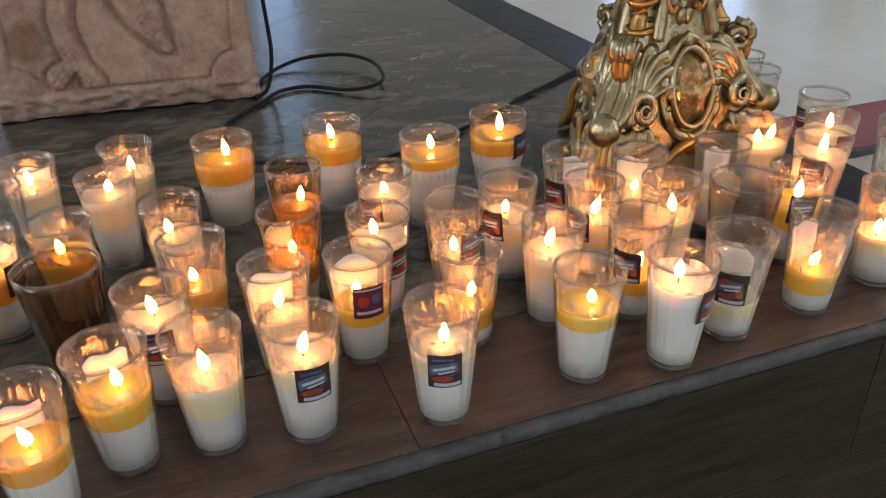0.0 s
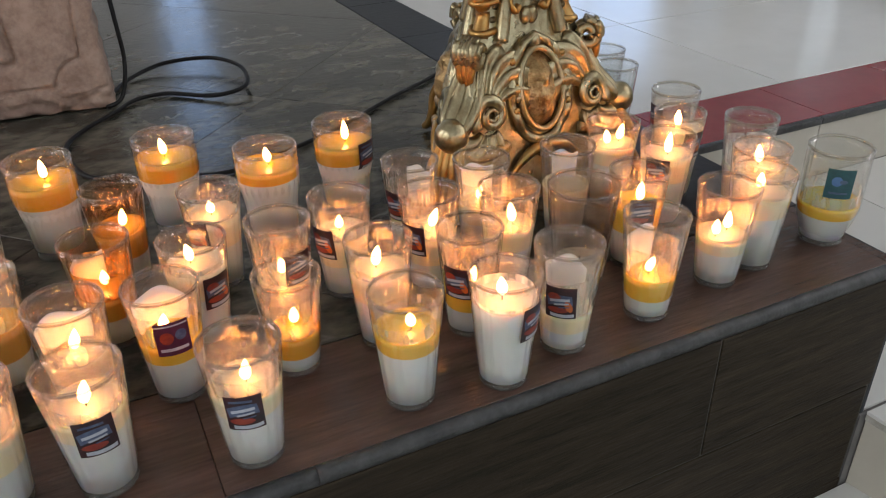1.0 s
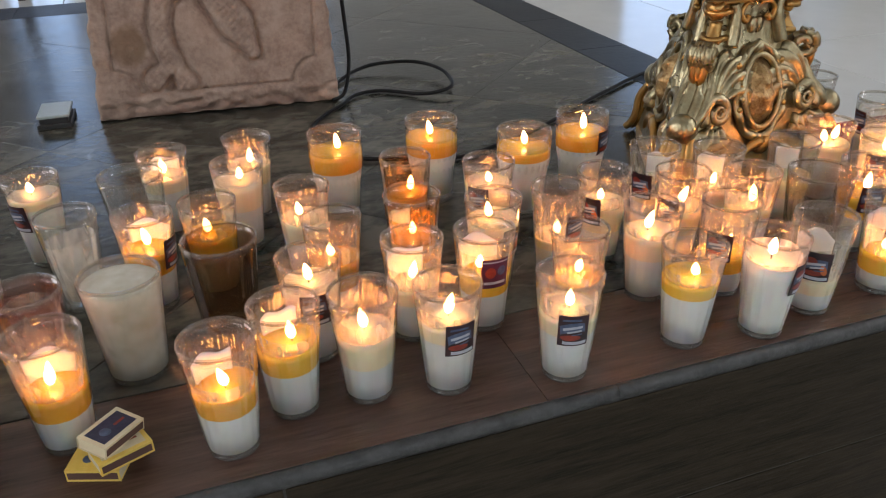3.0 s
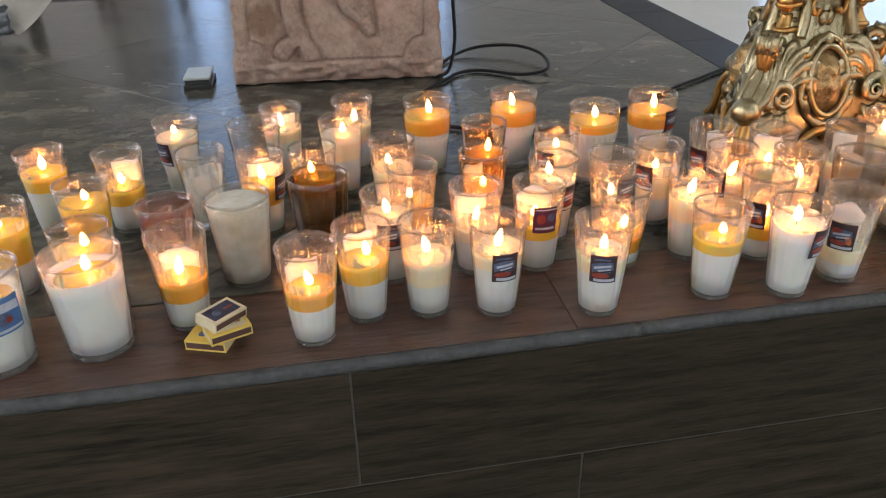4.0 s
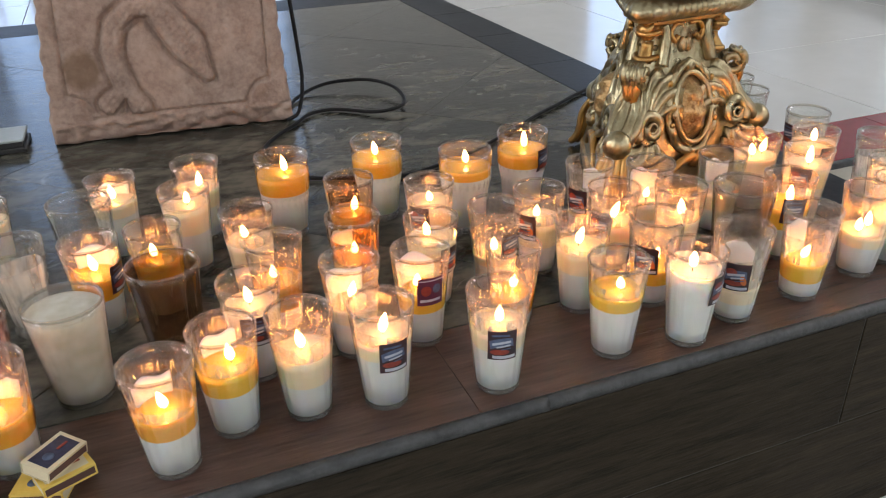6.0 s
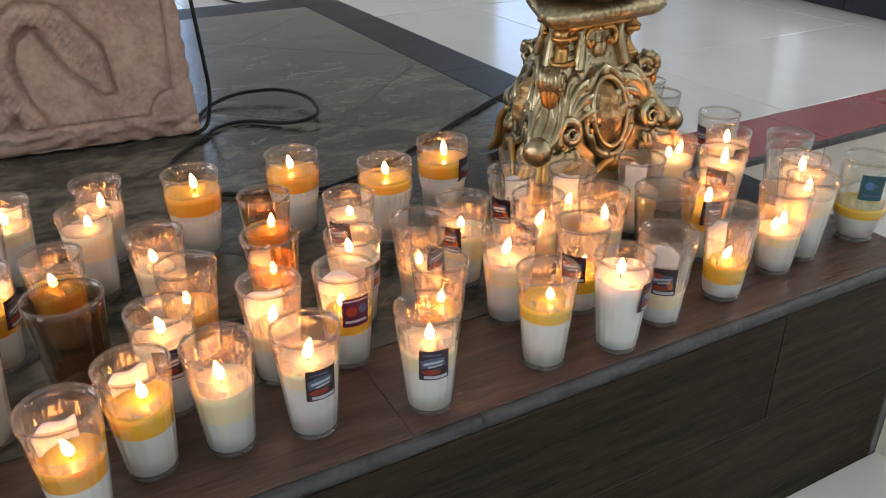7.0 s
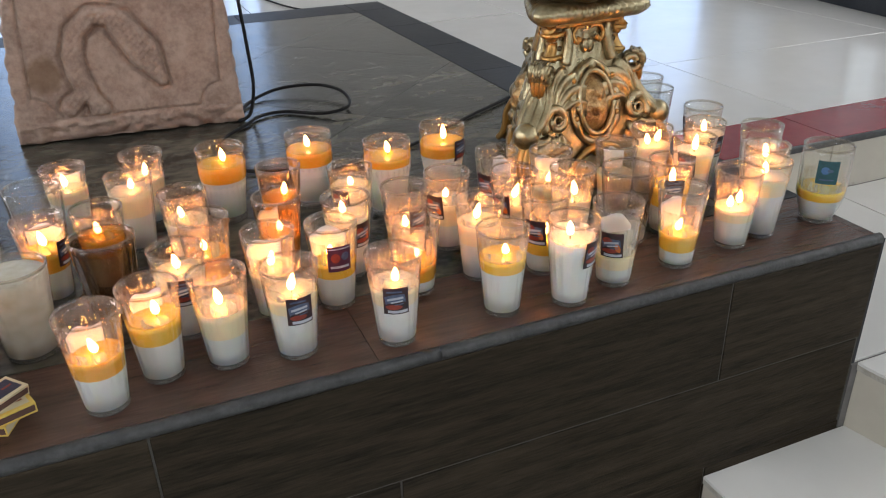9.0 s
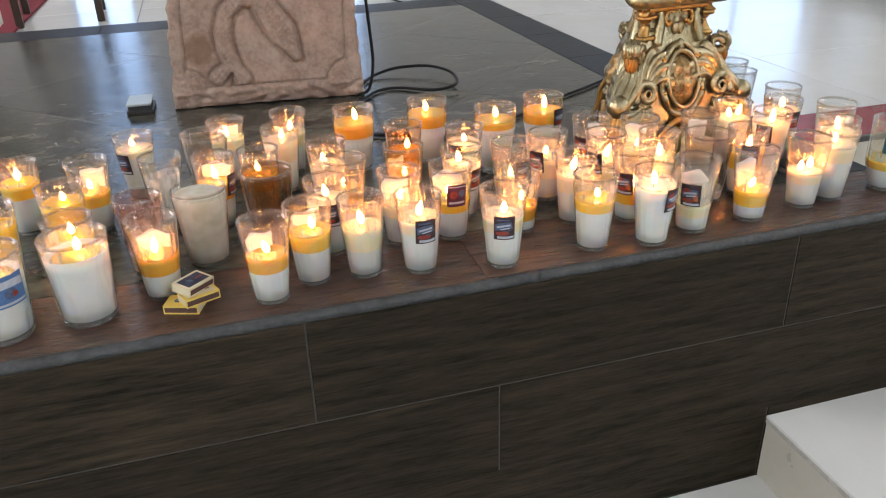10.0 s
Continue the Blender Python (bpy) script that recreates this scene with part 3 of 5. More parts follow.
def tri_body(levels, dfun, cfun, seg=96, extra=None):
    bm = bmesh.new()
    rings = []
    for z in levels:
        ring = []
        for k in range(seg):
            a = 2 * math.pi * k / seg
            phi = (a + math.pi / 3) % (2 * math.pi / 3) - math.pi / 3
            r = tri_radius(phi, dfun(z), cfun(z)) + (extra(a, phi, z) if extra else 0)
            ring.append(bm.verts.new((r * math.cos(a), r * math.sin(a), z)))
        rings.append(ring)
    for a, b in zip(rings, rings[1:]):
        for k in range(seg):
            bm.faces.new((a[k], a[(k + 1) % seg], b[(k + 1) % seg], b[k]))
    bm.faces.new(rings[0][::-1])
    bm.faces.new(rings[-1])
    return bm


def face_d(z):
    return lerp_table(FACE_D, z)


def corn_d(z):
    return lerp_table(CORN_D, z)


def on_face(u, z, off=0.0):
    """A point of a face whose normal is +x: u sideways, z up, off outwards."""
    phi = math.atan2(u, face_d(z))
    phi = max(-radians(60), min(radians(60), phi))
    r = tri_radius(phi, face_d(z), corn_d(z))
    p = Vector((r * math.cos(phi), r * math.sin(phi), z))
    return p + Vector((1, 0, 0.25)).normalized() * off


def spiral(u0, z0, r0, r1, turns, start, way, off=0.008, n=46):
    out = []
    for k in range(n):
        t = k / (n - 1)
        r = r0 + (r1 - r0) * t
        a = start + way * turns * 2 * math.pi * t
        out.append(on_face(u0 + r * math.cos(a), z0 + r * math.sin(a), off + 0.004 * (1 - t)))
    return out


OUT = Vector((1, 0, 0.25)).normalized()


def band_into(bm, pts, width, thick, taper=None, seg=10):
    """A flattened moulding along points of a face, with a ridge in its middle."""
    pts = [Vector(p) for p in pts]
    n = len(pts)
    rings = []
    for i, p in enumerate(pts):
        d = (pts[min(i + 1, n - 1)] - pts[max(i - 1, 0)]).normalized()
        s = d.cross(OUT).normalized()
        f = taper(i / (n - 1)) if taper else 1
        ring = []
        for k in range(seg):
            a = 2 * math.pi * k / seg
            ca, sa = math.cos(a), math.sin(a)
            ring.append(bm.verts.new(p + s * width * f * ca + OUT * thick * f * (sa * (1 + 0.35 * (1 - abs(ca))) if sa > 0 else sa * 0.8)))
        rings.append(ring)
    for a, b in zip(rings, rings[1:]):
        for k in range(seg):
            bm.faces.new((a[k], a[(k + 1) % seg], b[(k + 1) % seg], b[k]))
    bm.faces.new(rings[0][::-1])
    bm.faces.new(rings[-1])
    return bm


def fan_leaf(s, u0, z0, r0, r1, a0, a1, ridges, lift=0.004, height=0.0055):
    """A fan of acanthus lobes round a volute: ridged in its angle, scalloped at its rim, with a body below the ridges."""
    bm = bmesh.new()
    na, nr = ridges * 6, 9
    top, low = [], []
    for i in range(na + 1):
        t = i / na
        ang = radians(a0 + (a1 - a0) * t)
        lobe = abs(math.sin(math.pi * ridges * t))
        rt, rl = [], []
        for k in range(nr + 1):
            q = k / nr
            sweep = ang + 0.55 * q * q
            r = r0 + (r1 * (0.84 + 0.16 * lobe) * (0.75 + 0.25 * math.sin(math.pi * t)) - r0) * q
            u, z = u0 + r * math.cos(sweep), z0 + r * math.sin(sweep)
            z = min(max(z, 0.03), 0.30)
            hgt = lift + height * lobe * math.sin(math.pi * min(1, 0.15 + 0.85 * q)) + 0.004 * q * q
            rt.append(bm.verts.new(on_face(s * u, z, hgt)))
            rl.append(bm.verts.new(on_face(s * u, z, -0.004)))
        top.append(rt)
        low.append(rl)
    for i in range(na):
        for k in range(nr):
            bm.faces.new((top[i][k], top[i][k + 1], top[i + 1][k + 1], top[i + 1][k]))
        bm.faces.new((top[i][nr], low[i][nr], low[i + 1][nr], top[i + 1][nr]))
        bm.faces.new((top[i + 1][0], low[i + 1][0], low[i][0], top[i][0]))
    for k in range(nr):
        bm.faces.new((top[0][k + 1], top[0][k], low[0][k], low[0][k + 1]))
        bm.faces.new((top[na][k], top[na][k + 1], low[na][k + 1], low[na][k]))
    bmesh.ops.recalc_face_normals(bm, faces=bm.faces)
    return bm


def candlestick():
    root = thing("candlestick_base", (AX[0], AX[1], 0), "aged gilded baroque candlestick foot with scrolls and oval medallions", "candlestick", turn=-86)
    rng = random.Random(5)
    levels = [0.0, 0.012, 0.03, 0.045, 0.06, 0.08, 0.1, 0.12, 0.14, 0.16, 0.18, 0.2, 0.22, 0.24, 0.26, 0.28, 0.3, 0.315, 0.328]
    part("body", tri_body(levels, face_d, corn_d, extra=lambda a, p, z: 0.0022 * noise.noise(Vector((math.cos(a) * 6, math.sin(a) * 6, z * 34)))),
         GOLD, root)
    part("foot_rim", tri_body([0, 0.006, 0.016, 0.022], lambda z: 0.126, lambda z: 0.228 - abs(z - 0.011) * 0.5), GOLD_WORN, root)

    def gadroon(a, p, z):
        return 0.0045 * abs(math.sin(a * 24)) * (1 if 0.338 < z < 0.36 else 0.2)
    part("cap", tri_body([0.327, 0.332, 0.336, 0.343, 0.352, 0.359, 0.364, 0.366], lambda z: 0.066 + 0.024 * math.sin(min(1, max(0, (z - 0.325) / 0.04)) * math.pi) ** 0.6,
                         lambda z: 0.125 + 0.03 * math.sin(min(1, max(0, (z - 0.325) / 0.04)) * math.pi) ** 0.6, seg=240, extra=gadroon), GOLD, root,
         "pale gilded moulded cap with ribbed edge")
    part("collar", tri_body([0.316, 0.321, 0.327], lambda z: 0.058, lambda z: 0.104), GOLD_WARM, root, "gilded band with orange reflection in its colour")

    def leafy(a, r, z):
        return 0.012 * abs(math.sin(a * 4.5)) + 0.006 * math.sin(a * 9 + z * 60)
    part("leaf_cup", lathe([(0.0, 0.362), (0.075, 0.364), (0.098, 0.374), (0.105, 0.388), (0.094, 0.402), (0.070, 0.414), (0.052, 0.43), (0.044, 0.46), (0.05, 0.5),
                            (0.066, 0.55), (0.06, 0.6), (0.04, 0.65), (0.036, 0.7), (0.05, 0.73), (0.075, 0.75), (0.0, 0.752)], 72, leafy), GOLD_DARK, root,
         "leafy gilded baluster stem")
    for f in range(3):
        rot = Matrix.Rotation(radians(120 * f), 4, "Z")

        def put(name, bm, m, label=""):
            bm.transform(rot)
            return part(name, bm, m, root, label)
        # oval medallion: sunk boss, inner ring, outer wreath, plain lumpy boss
        zc, ru, rz = 0.168, 0.040, 0.061
        ring = [on_face(ru * math.cos(2 * math.pi * k / 40), zc + rz * math.sin(2 * math.pi * k / 40), 0.010) for k in range(41)]
        put("medallion_frame", tube_into(bmesh.new(), ring, 0.0055, 8), GOLD)
        ring2 = [on_face(ru * 1.34 * math.cos(a), zc - 0.002 + rz * 1.24 * math.sin(a), 0.004 + 0.003 * math.sin(9 * a)) for a in
                 [2 * math.pi * k / 60 for k in range(61)]]
        put("medallion_wreath", band_into(bmesh.new(), ring2, 0.0088, 0.0060), GOLD)
        bm = bmesh.new()
        lumps = ((0, 0.020, 0.014, 0.014), (0, -0.020, 0.017, 0.015), (-0.013, -0.003, 0.009, 0.009), (0.013, -0.005, 0.009, 0.009), (0, 0.036, 0.010, 0.006), (-0.009, -0.037, 0.009, 0.009),
                 (0.010, -0.036, 0.009, 0.009), (-0.007, 0.024, 0.004, 0.004), (0.007, 0.024, 0.004, 0.004), (0.0, 0.014, 0.004, 0.005), (-0.016, 0.028, 0.006, 0.006), (0.016, 0.028, 0.006, 0.006))
        rows = []
        for q in range(15):
            row = []
            for k in range(36):
                rr, a = q / 14, 2 * math.pi * k / 36
                u, dz = ru * 0.93 * rr * math.cos(a), rz * 0.93 * rr * math.sin(a)
                hgt = 0.002 + 0.011 * (1 - rr * rr) + sum(hh * math.exp(-((u - lu) ** 2 + (dz - lz) ** 2) / (1.3 * w * w)) for lu, lz, w, hh in lumps) * (1 - rr ** 6)
                row.append(bm.verts.new(on_face(u, zc + dz, hgt)))
            rows.append(row)
        for p, q in zip(rows, rows[1:]):
            for k in range(36):
                bm.faces.new((p[k], p[(k + 1) % 36], q[(k + 1) % 36], q[k]))
        bmesh.ops.remove_doubles(bm, verts=bm.verts, dist=1e-5)
        bmesh.ops.recalc_face_normals(bm, faces=bm.faces)
        put("medallion_boss", bm, GOLD_WORN, "worn orange gilded oval relief")
        bm = bmesh.new()
        plate = [on_face(ru * 0.95 * math.cos(2 * math.pi * k / 32), zc + rz * 0.95 * math.sin(2 * math.pi * k / 32), 0.002) for k in range(32)]
        mid = bm.verts.new(on_face(0, zc, 0.002))
        vs = [bm.verts.new(p) for p in plate]
        for k in range(32):
            bm.faces.new((mid, vs[k], vs[(k + 1) % 32]))
        put("medallion_plate", bm, GOLD_DARK)
        # crest over the medallion and tail below
        bm = bmesh.new()
        ball_into(bm, on_face(0, 0.238, 0.008), 0.011, (0.8, 1, 1.2))
        tube_into(bm, [on_face(-0.035, 0.215, 0.008), on_face(-0.022, 0.236, 0.010), on_face(0, 0.247, 0.010), on_face(0.022, 0.236, 0.010), on_face(0.035, 0.215, 0.008)],
                  0.006, 8, lambda t: 0.5 + math.sin(t * math.pi) * 0.7)
        put("crest", bm, GOLD)
        bm = bmesh.new()
        ball_into(bm, on_face(0, 0.075, 0.008), 0.015, (0.7, 1.1, 0.9))
        for s in (-1, 1):
            tube_into(bm, smooth_path([on_face(s * 0.004, 0.082, 0.008), on_face(s * 0.03, 0.078, 0.012), on_face(s * 0.055, 0.062, 0.010), on_face(s * 0.07, 0.045, 0.006)], 5),
                      0.010, 8, lambda t: 1.1 - 0.8 * t)
        put("tail_leaf", bm, GOLD_WARM)
        for s in (-1, 1):
            # big side volute with a hollow eye, and a fan of acanthus round it
            sp = spiral(s * 0.098, 0.146, 0.010, 0.029, 1.15, 0.3 if s > 0 else math.pi - 0.3, -s, 0.009)
            put("volute", band_into(bmesh.new(), sp, 0.0095, 0.006, lambda t: 0.7 + 0.5 * t), GOLD)
            eye = [on_face(s * 0.098 + 0.0085 * math.cos(2 * math.pi * k / 18), 0.146 + 0.0085 * math.sin(2 * math.pi * k / 18), 0.015) for k in range(19)]
            put("volute_eye", tube_into(bmesh.new(), eye, 0.0034, 6), GOLD)
            put("acanthus_leaf", fan_leaf(s, 0.098, 0.146, 0.024, 0.108, 45, 150, 5, 0.005, 0.0105), GOLD)
            put("acanthus_leaf", fan_leaf(s, 0.098, 0.146, 0.024, 0.092, -35, 42, 3, 0.004, 0.010), GOLD)
            put("acanthus_leaf", fan_leaf(s, 0.098, 0.140, 0.024, 0.084, -130, -40, 4, 0.004, 0.010), GOLD)
            # lower sweeping band toward the corner
            path = smooth_path([on_face(s * 0.07, 0.095, 0.004), on_face(s * 0.10, 0.088, 0.010), on_face(s * 0.13, 0.085, 0.008), on_face(s * 0.15, 0.095, 0.004)], 6)
            put("lower_scroll", tube_into(bmesh.new(), path, 0.010, 8, lambda t: 1.0 - 0.5 * t), GOLD_WORN)
            # small scroll under the cap
            sp = smooth_path([on_face(s * 0.008, 0.311, 0.004), on_face(s * 0.026, 0.312, 0.007), on_face(s * 0.036, 0.298, 0.008), on_face(s * 0.028, 0.284, 0.009), on_face(s * 0.020, 0.291, 0.008)], 6)
            put("neck_scroll", tube_into(bmesh.new(), sp, 0.0055, 7, lambda t: 0.6 + 0.5 * t), GOLD_WARM)
            path = smooth_path([on_face(s * 0.050, 0.314, 0.004), on_face(s * 0.046, 0.300, 0.006), on_face(s * 0.048, 0.275, 0.006), on_face(s * 0.056, 0.245, 0.003)], 5)
            put("neck_rib", tube_into(bmesh.new(), path, 0.010, 8, lambda t: 0.75 + 0.45 * t), GOLD)
            bm = bmesh.new()
            ball_into(bm, on_face(s * 0.006, 0.276, 0.002), 0.013, (0.6, 0.8, 1.1))
            put("neck_bead", bm, GOLD)
            for i in range(5):
                bm = bmesh.new()
                z = 0.215 - i * 0.018
                ball_into(bm, on_face(s * (0.047 + 0.004 * math.sin(i * 1.7)), z, 0.009), 0.006 + 0.001 * (i % 2), (0.8, 1, 1), 10, 8)
                put("bead", bm, GOLD if i % 2 else GOLD_WARM)
        # corner pieces
        cdir = Vector((math.cos(radians(60)), math.sin(radians(60)), 0))
        side = Vector((-cdir.y, cdir.x, 0))

        def corner(r, z, w=0.0):
            return cdir * r + side * w + Vector((0, 0, z))
        bm = bmesh.new()
        ball_into(bm, corner(0.186, 0.126), 0.0265)
        put("corner_ball", bm, GOLD)
        bm = bmesh.new()
        for w in (-0.024, -0.012, 0, 0.012, 0.024):
            tube_into(bm, smooth_path([corner(0.186, 0.112, w * 0.7), corner(0.206, 0.080, w), corner(0.210, 0.045, w * 1.1), corner(0.220, 0.02, w * 1.2), corner(0.232, 0.008, w * 1.3)], 5),
                      0.0078, 7)
        put("corner_foot", bm, GOLD_WARM)
        bm = bmesh.new()
        for w in (-0.014, 0.014):
            pts = []
            for k in range(30):
                t = k / 29
                a = -0.6 + t * 2 * math.pi * 1.25
                r = 0.006 + 0.016 * t
                pts.append(corner(0.126 + r * math.cos(a), 0.236 + r * math.sin(a), w))
            tube_into(bm, pts, 0.0075, 7)
        for k in range(-2, 3):
            tube_into(bm, smooth_path([corner(0.124, 0.258, k * 0.006), corner(0.144, 0.248, k * 0.006), corner(0.147, 0.232, k * 0.006), corner(0.136, 0.214, k * 0.004)], 4), 0.005, 6)
        put("corner_scroll", bm, GOLD)
        bm = bmesh.new()
        for k in range(-1, 2):
            tube_into(bm, smooth_path([corner(0.140, 0.226, k * 0.010), corner(0.142, 0.205, k * 0.008), corner(0.138, 0.188, k * 0.004), corner(0.142, 0.172, k * 0.002)], 4), 0.0075, 7,
                      lambda t: 1.1 - 0.6 * t)
        put("corner_leaf", bm, GOLD_WARM)
        bm = bmesh.new()
        for w, rad in ((-0.020, 0.010), (-0.007, 0.014), (0.009, 0.013), (0.022, 0.009)):
            tube_into(bm, smooth_path([corner(0.122, 0.212, w * 0.7), corner(0.134, 0.190, w), corner(0.150, 0.166, w * 1.1), corner(0.168, 0.146, w), corner(0.180, 0.128, w * 0.6)], 5), rad, 9, lambda t: 0.75 + 0.35 * t)
        put("corner_rib", bm, GOLD)
        bm = bmesh.new()
        tube_into(bm, smooth_path([corner(0.098, 0.252), corner(0.090, 0.268), corner(0.084, 0.285), corner(0.090, 0.302), corner(0.102, 0.318)], 4), 0.015, 10,
                  lambda t: 1.0 - 0.25 * math.sin(math.pi * t))
        put("neck_corner", bm, GOLD_WARM, "gilded corner post with orange reflection in its colour")
        for z, w in ((0.262, 0.020), (0.306, 0.021)):
            bm = tube_into(bmesh.new(), smooth_path([corner(0.082, z, -w), corner(0.101, z - 0.002, -w * 0.6), corner(0.106, z - 0.003, 0), corner(0.101, z - 0.002, w * 0.6), corner(0.082, z, w)], 4), 0.0055, 7)
            put("neck_ring", bm, GOLD_WARM)
        bm = bmesh.new()
        for k in range(7):
            ball_into(bm, corner(0.075 + 0.004 * math.sin(k), 0.27 + k * 0.006, 0.010 * math.sin(k * 2.1)), 0.010, (1, 1, 0.8), 8, 6)
        put("neck_ornament", bm, GOLD_DARK)
    return root


candlestick()

# ---------------------------------------------------------------- carved stone plaque


def seg_dist(p, a, b):
    ax, ay = b[0] - a[0], b[1] - a[1]
    t = ((p[0] - a[0]) * ax + (p[1] - a[1]) * ay) / (ax * ax + ay * ay)
    t = min(1, max(0, t))
    return math.hypot(p[0] - a[0] - t * ax, p[1] - a[1] - t * ay), t


def bevelled(d, w, h):
    """A raised form: full height inside, falling off over a rim of width w."""
    return h * min(1.0, max(0.0, -d / w)) ** 0.5 if d < 0 else 0.0


BODY_PATH = [(0.165, 0.105), (0.148, 0.15), (0.143, 0.19), (0.155, 0.24), (0.195, 0.272), (0.240, 0.268), (0.262, 0.24)]
HEAD_PATH = [(0.255, 0.25), (0.300, 0.185), (0.335, 0.118)]


def relief(u, z, wide):
    p = (u, z)
    h = 0.0
    # sunk panel with notched corners
    inset = min(u - 0.042, wide - 0.050 - u, z - 0.052)
    notch = min(math.hypot(u - 0.042, z - 0.052), math.hypot(u - (wide - 0.05), z - 0.052)) - 0.05
    d = min(inset, notch)
    groove = math.exp(-(d / 0.0035) ** 2)
    h -= 0.008 * groove
    h -= 0.0015 if d > 0 else 0
    if d > 0.004:
        best = 9
        for a, b in zip(BODY_PATH, BODY_PATH[1:]):
            dd, t = seg_dist(p, a, b)
            best = min(best, dd - 0.021)
        for i, (a, b) in enumerate(zip(HEAD_PATH, HEAD_PATH[1:])):
            dd, t = seg_dist(p, a, b)
            w = (0.030, 0.037)[i] + ((0.037, 0.012)[i] - (0.030, 0.037)[i]) * t
            best = min(best, dd - w)
        for tip in ((0.125, 0.078), (0.188, 0.066)):
            dd, t = seg_dist(p, (0.165, 0.112), tip)
            best = min(best, dd - (0.012 + 0.010 * t))
        h += bevelled(best, 0.010, 0.012)
        h -= 0.010 * math.exp(-((best - 0.003) / 0.005) ** 2)
        if best < -0.004:
            h += 0.0022 * math.sin(u * 420) * math.sin(z * 380)
            for e in ((0.292, 0.222), (0.318, 0.205), (0.300, 0.168), (0.322, 0.150)):
                h -= 0.004 * math.exp(-((u - e[0]) ** 2 + (z - e[1]) ** 2) / 0.006 ** 2)
    return h


def plaque():
    wide, tall, thick = 0.515, 0.62, 0.13
    root = thing("stone_plaque", (-1.437, 1.250, 0), "pinkish stone plaque carved with a shallow animal relief", "plaque", turn=-5.4)
    bm = bmesh.new()
    nu, nz = 150, 180
    grid = []
    for j in range(nz + 1):
        z = tall * j / nz
        row = []
        for i in range(nu + 1):
            s = i / nu
            left, right = 0.085 * z + 0.006 * noise.noise(Vector((3, z * 14, 1))) + 0.006 * noise.noise(Vector((3, z * 45, 6))), wide - 0.03 * z + 0.006 * noise.noise(Vector((7, z * 14, 4))) + 0.005 * noise.noise(Vector((7, z * 45, 3)))
            u = left + (right - left) * s
            zz = z + (0.006 * noise.noise(Vector((u * 12, 9, 2))) + 0.004 if j == 0 else 0)
            y = 0.14 * z - relief(u - 0.05 * z, z, wide) + 0.0025 * noise.noise(Vector((u * 22, z * 22, 3)))
            if z < 0.045:
                y += 0.012 * noise.noise(Vector((u * 34, z * 60, 8))) + 0.012 * (1 - z / 0.045) ** 2
            edge = min(i, nu - i, nz - j)
            y += (0.010, 0.003, 0.001)[edge] if edge < 3 else 0
            row.append(bm.verts.new((u, y, zz)))
        grid.append(row)
    for j in range(nz):
        for i in range(nu):
            bm.faces.new((grid[j][i], grid[j][i + 1], grid[j + 1][i + 1], grid[j + 1][i]))
    rim = [grid[0][i] for i in range(nu + 1)] + [grid[j][nu] for j in range(1, nz + 1)] + [grid[nz][i] for i in range(nu - 1, -1, -1)] + [grid[j][0] for j in range(nz - 1, 0, -1)]
    back = [bm.verts.new((v.co.x, thick + 0.10 * v.co.z, v.co.z if v.co.z > 0.02 else 0.0)) for v in rim]
    n = len(rim)
    for k in range(n):
        bm.faces.new((rim[(k + 1) % n], rim[k], back[k], back[(k + 1) % n]))
    bm.faces.new(back)
    bmesh.ops.recalc_face_normals(bm, faces=bm.faces)
    bm.transform(Matrix.Scale(1.066, 4))
    part("slab", bm, STONE, root)
    return root


plaque()

# ---------------------------------------------------------------- cable
cable_path = [(-0.854, 1.521, 0.900), (-0.854, 1.381, 0.500), (-0.854, 1.291, 0.300), (-0.850, 1.266, 0.170), (-0.850, 1.251, 0.080), (-0.872, 1.221, 0.016), (-0.907, 1.196, 0.006)]
loop_path = [(-0.907, 1.221, 0.006), (-0.871, 1.322, 0.006), (-0.812, 1.397, 0.010), (-0.741, 1.417, 0.020), (-0.648, 1.382, 0.026), (-0.600, 1.291, 0.024),
             (-0.609, 1.179, 0.020), (-0.645, 1.139, 0.016), (-0.700, 1.159, 0.008), (-0.779, 1.225, 0.006), (-0.847, 1.216, 0.006), (-0.897, 1.155, 0.006),
             (-0.967, 1.074, 0.006), (-1.002, 0.999, 0.006), (-0.995, 0.898, 0.006), (-0.960, 0.822, 0.006), (-0.854, 0.771, 0.006), (-0.766, 0.741, 0.006),
             (-0.688, 0.763, 0.006), (-0.584, 0.808, 0.006), (-0.456, 0.887, 0.006), (-0.350, 0.961, 0.006), (-0.260, 1.015, 0.006), (-0.145, 1.086, 0.006),
             (0.017, 1.166, 0.006)]
cab = thing("power_cable", (0, 0, 0), "black rubber cable coiled loosely over the slate floor", "cable")
part("hanging_cord", tube_into(bmesh.new(), smooth_path(cable_path, 8), 0.0048, 8), CABLE, cab)
far = thing("floor_cable", (0.035, 0.041, 0), "thin black cable lying on the white tiled floor", "cable")
part("cord", tube_into(bmesh.new(), smooth_path([(-0.50, 4.5, UP + 0.006), (-0.42, 4.15, UP + 0.006), (-0.34, 3.80, UP + 0.006), (-0.29, 3.55, UP + 0.006), (-0.225, 3.36, UP + 0.006), (-0.12, 3.20, UP + 0.006)], 6), 0.005, 8), CABLE, far)
part("floor_cord", tube_into(bmesh.new(), smooth_path(loop_path, 6), 0.0048, 8), CABLE, cab)

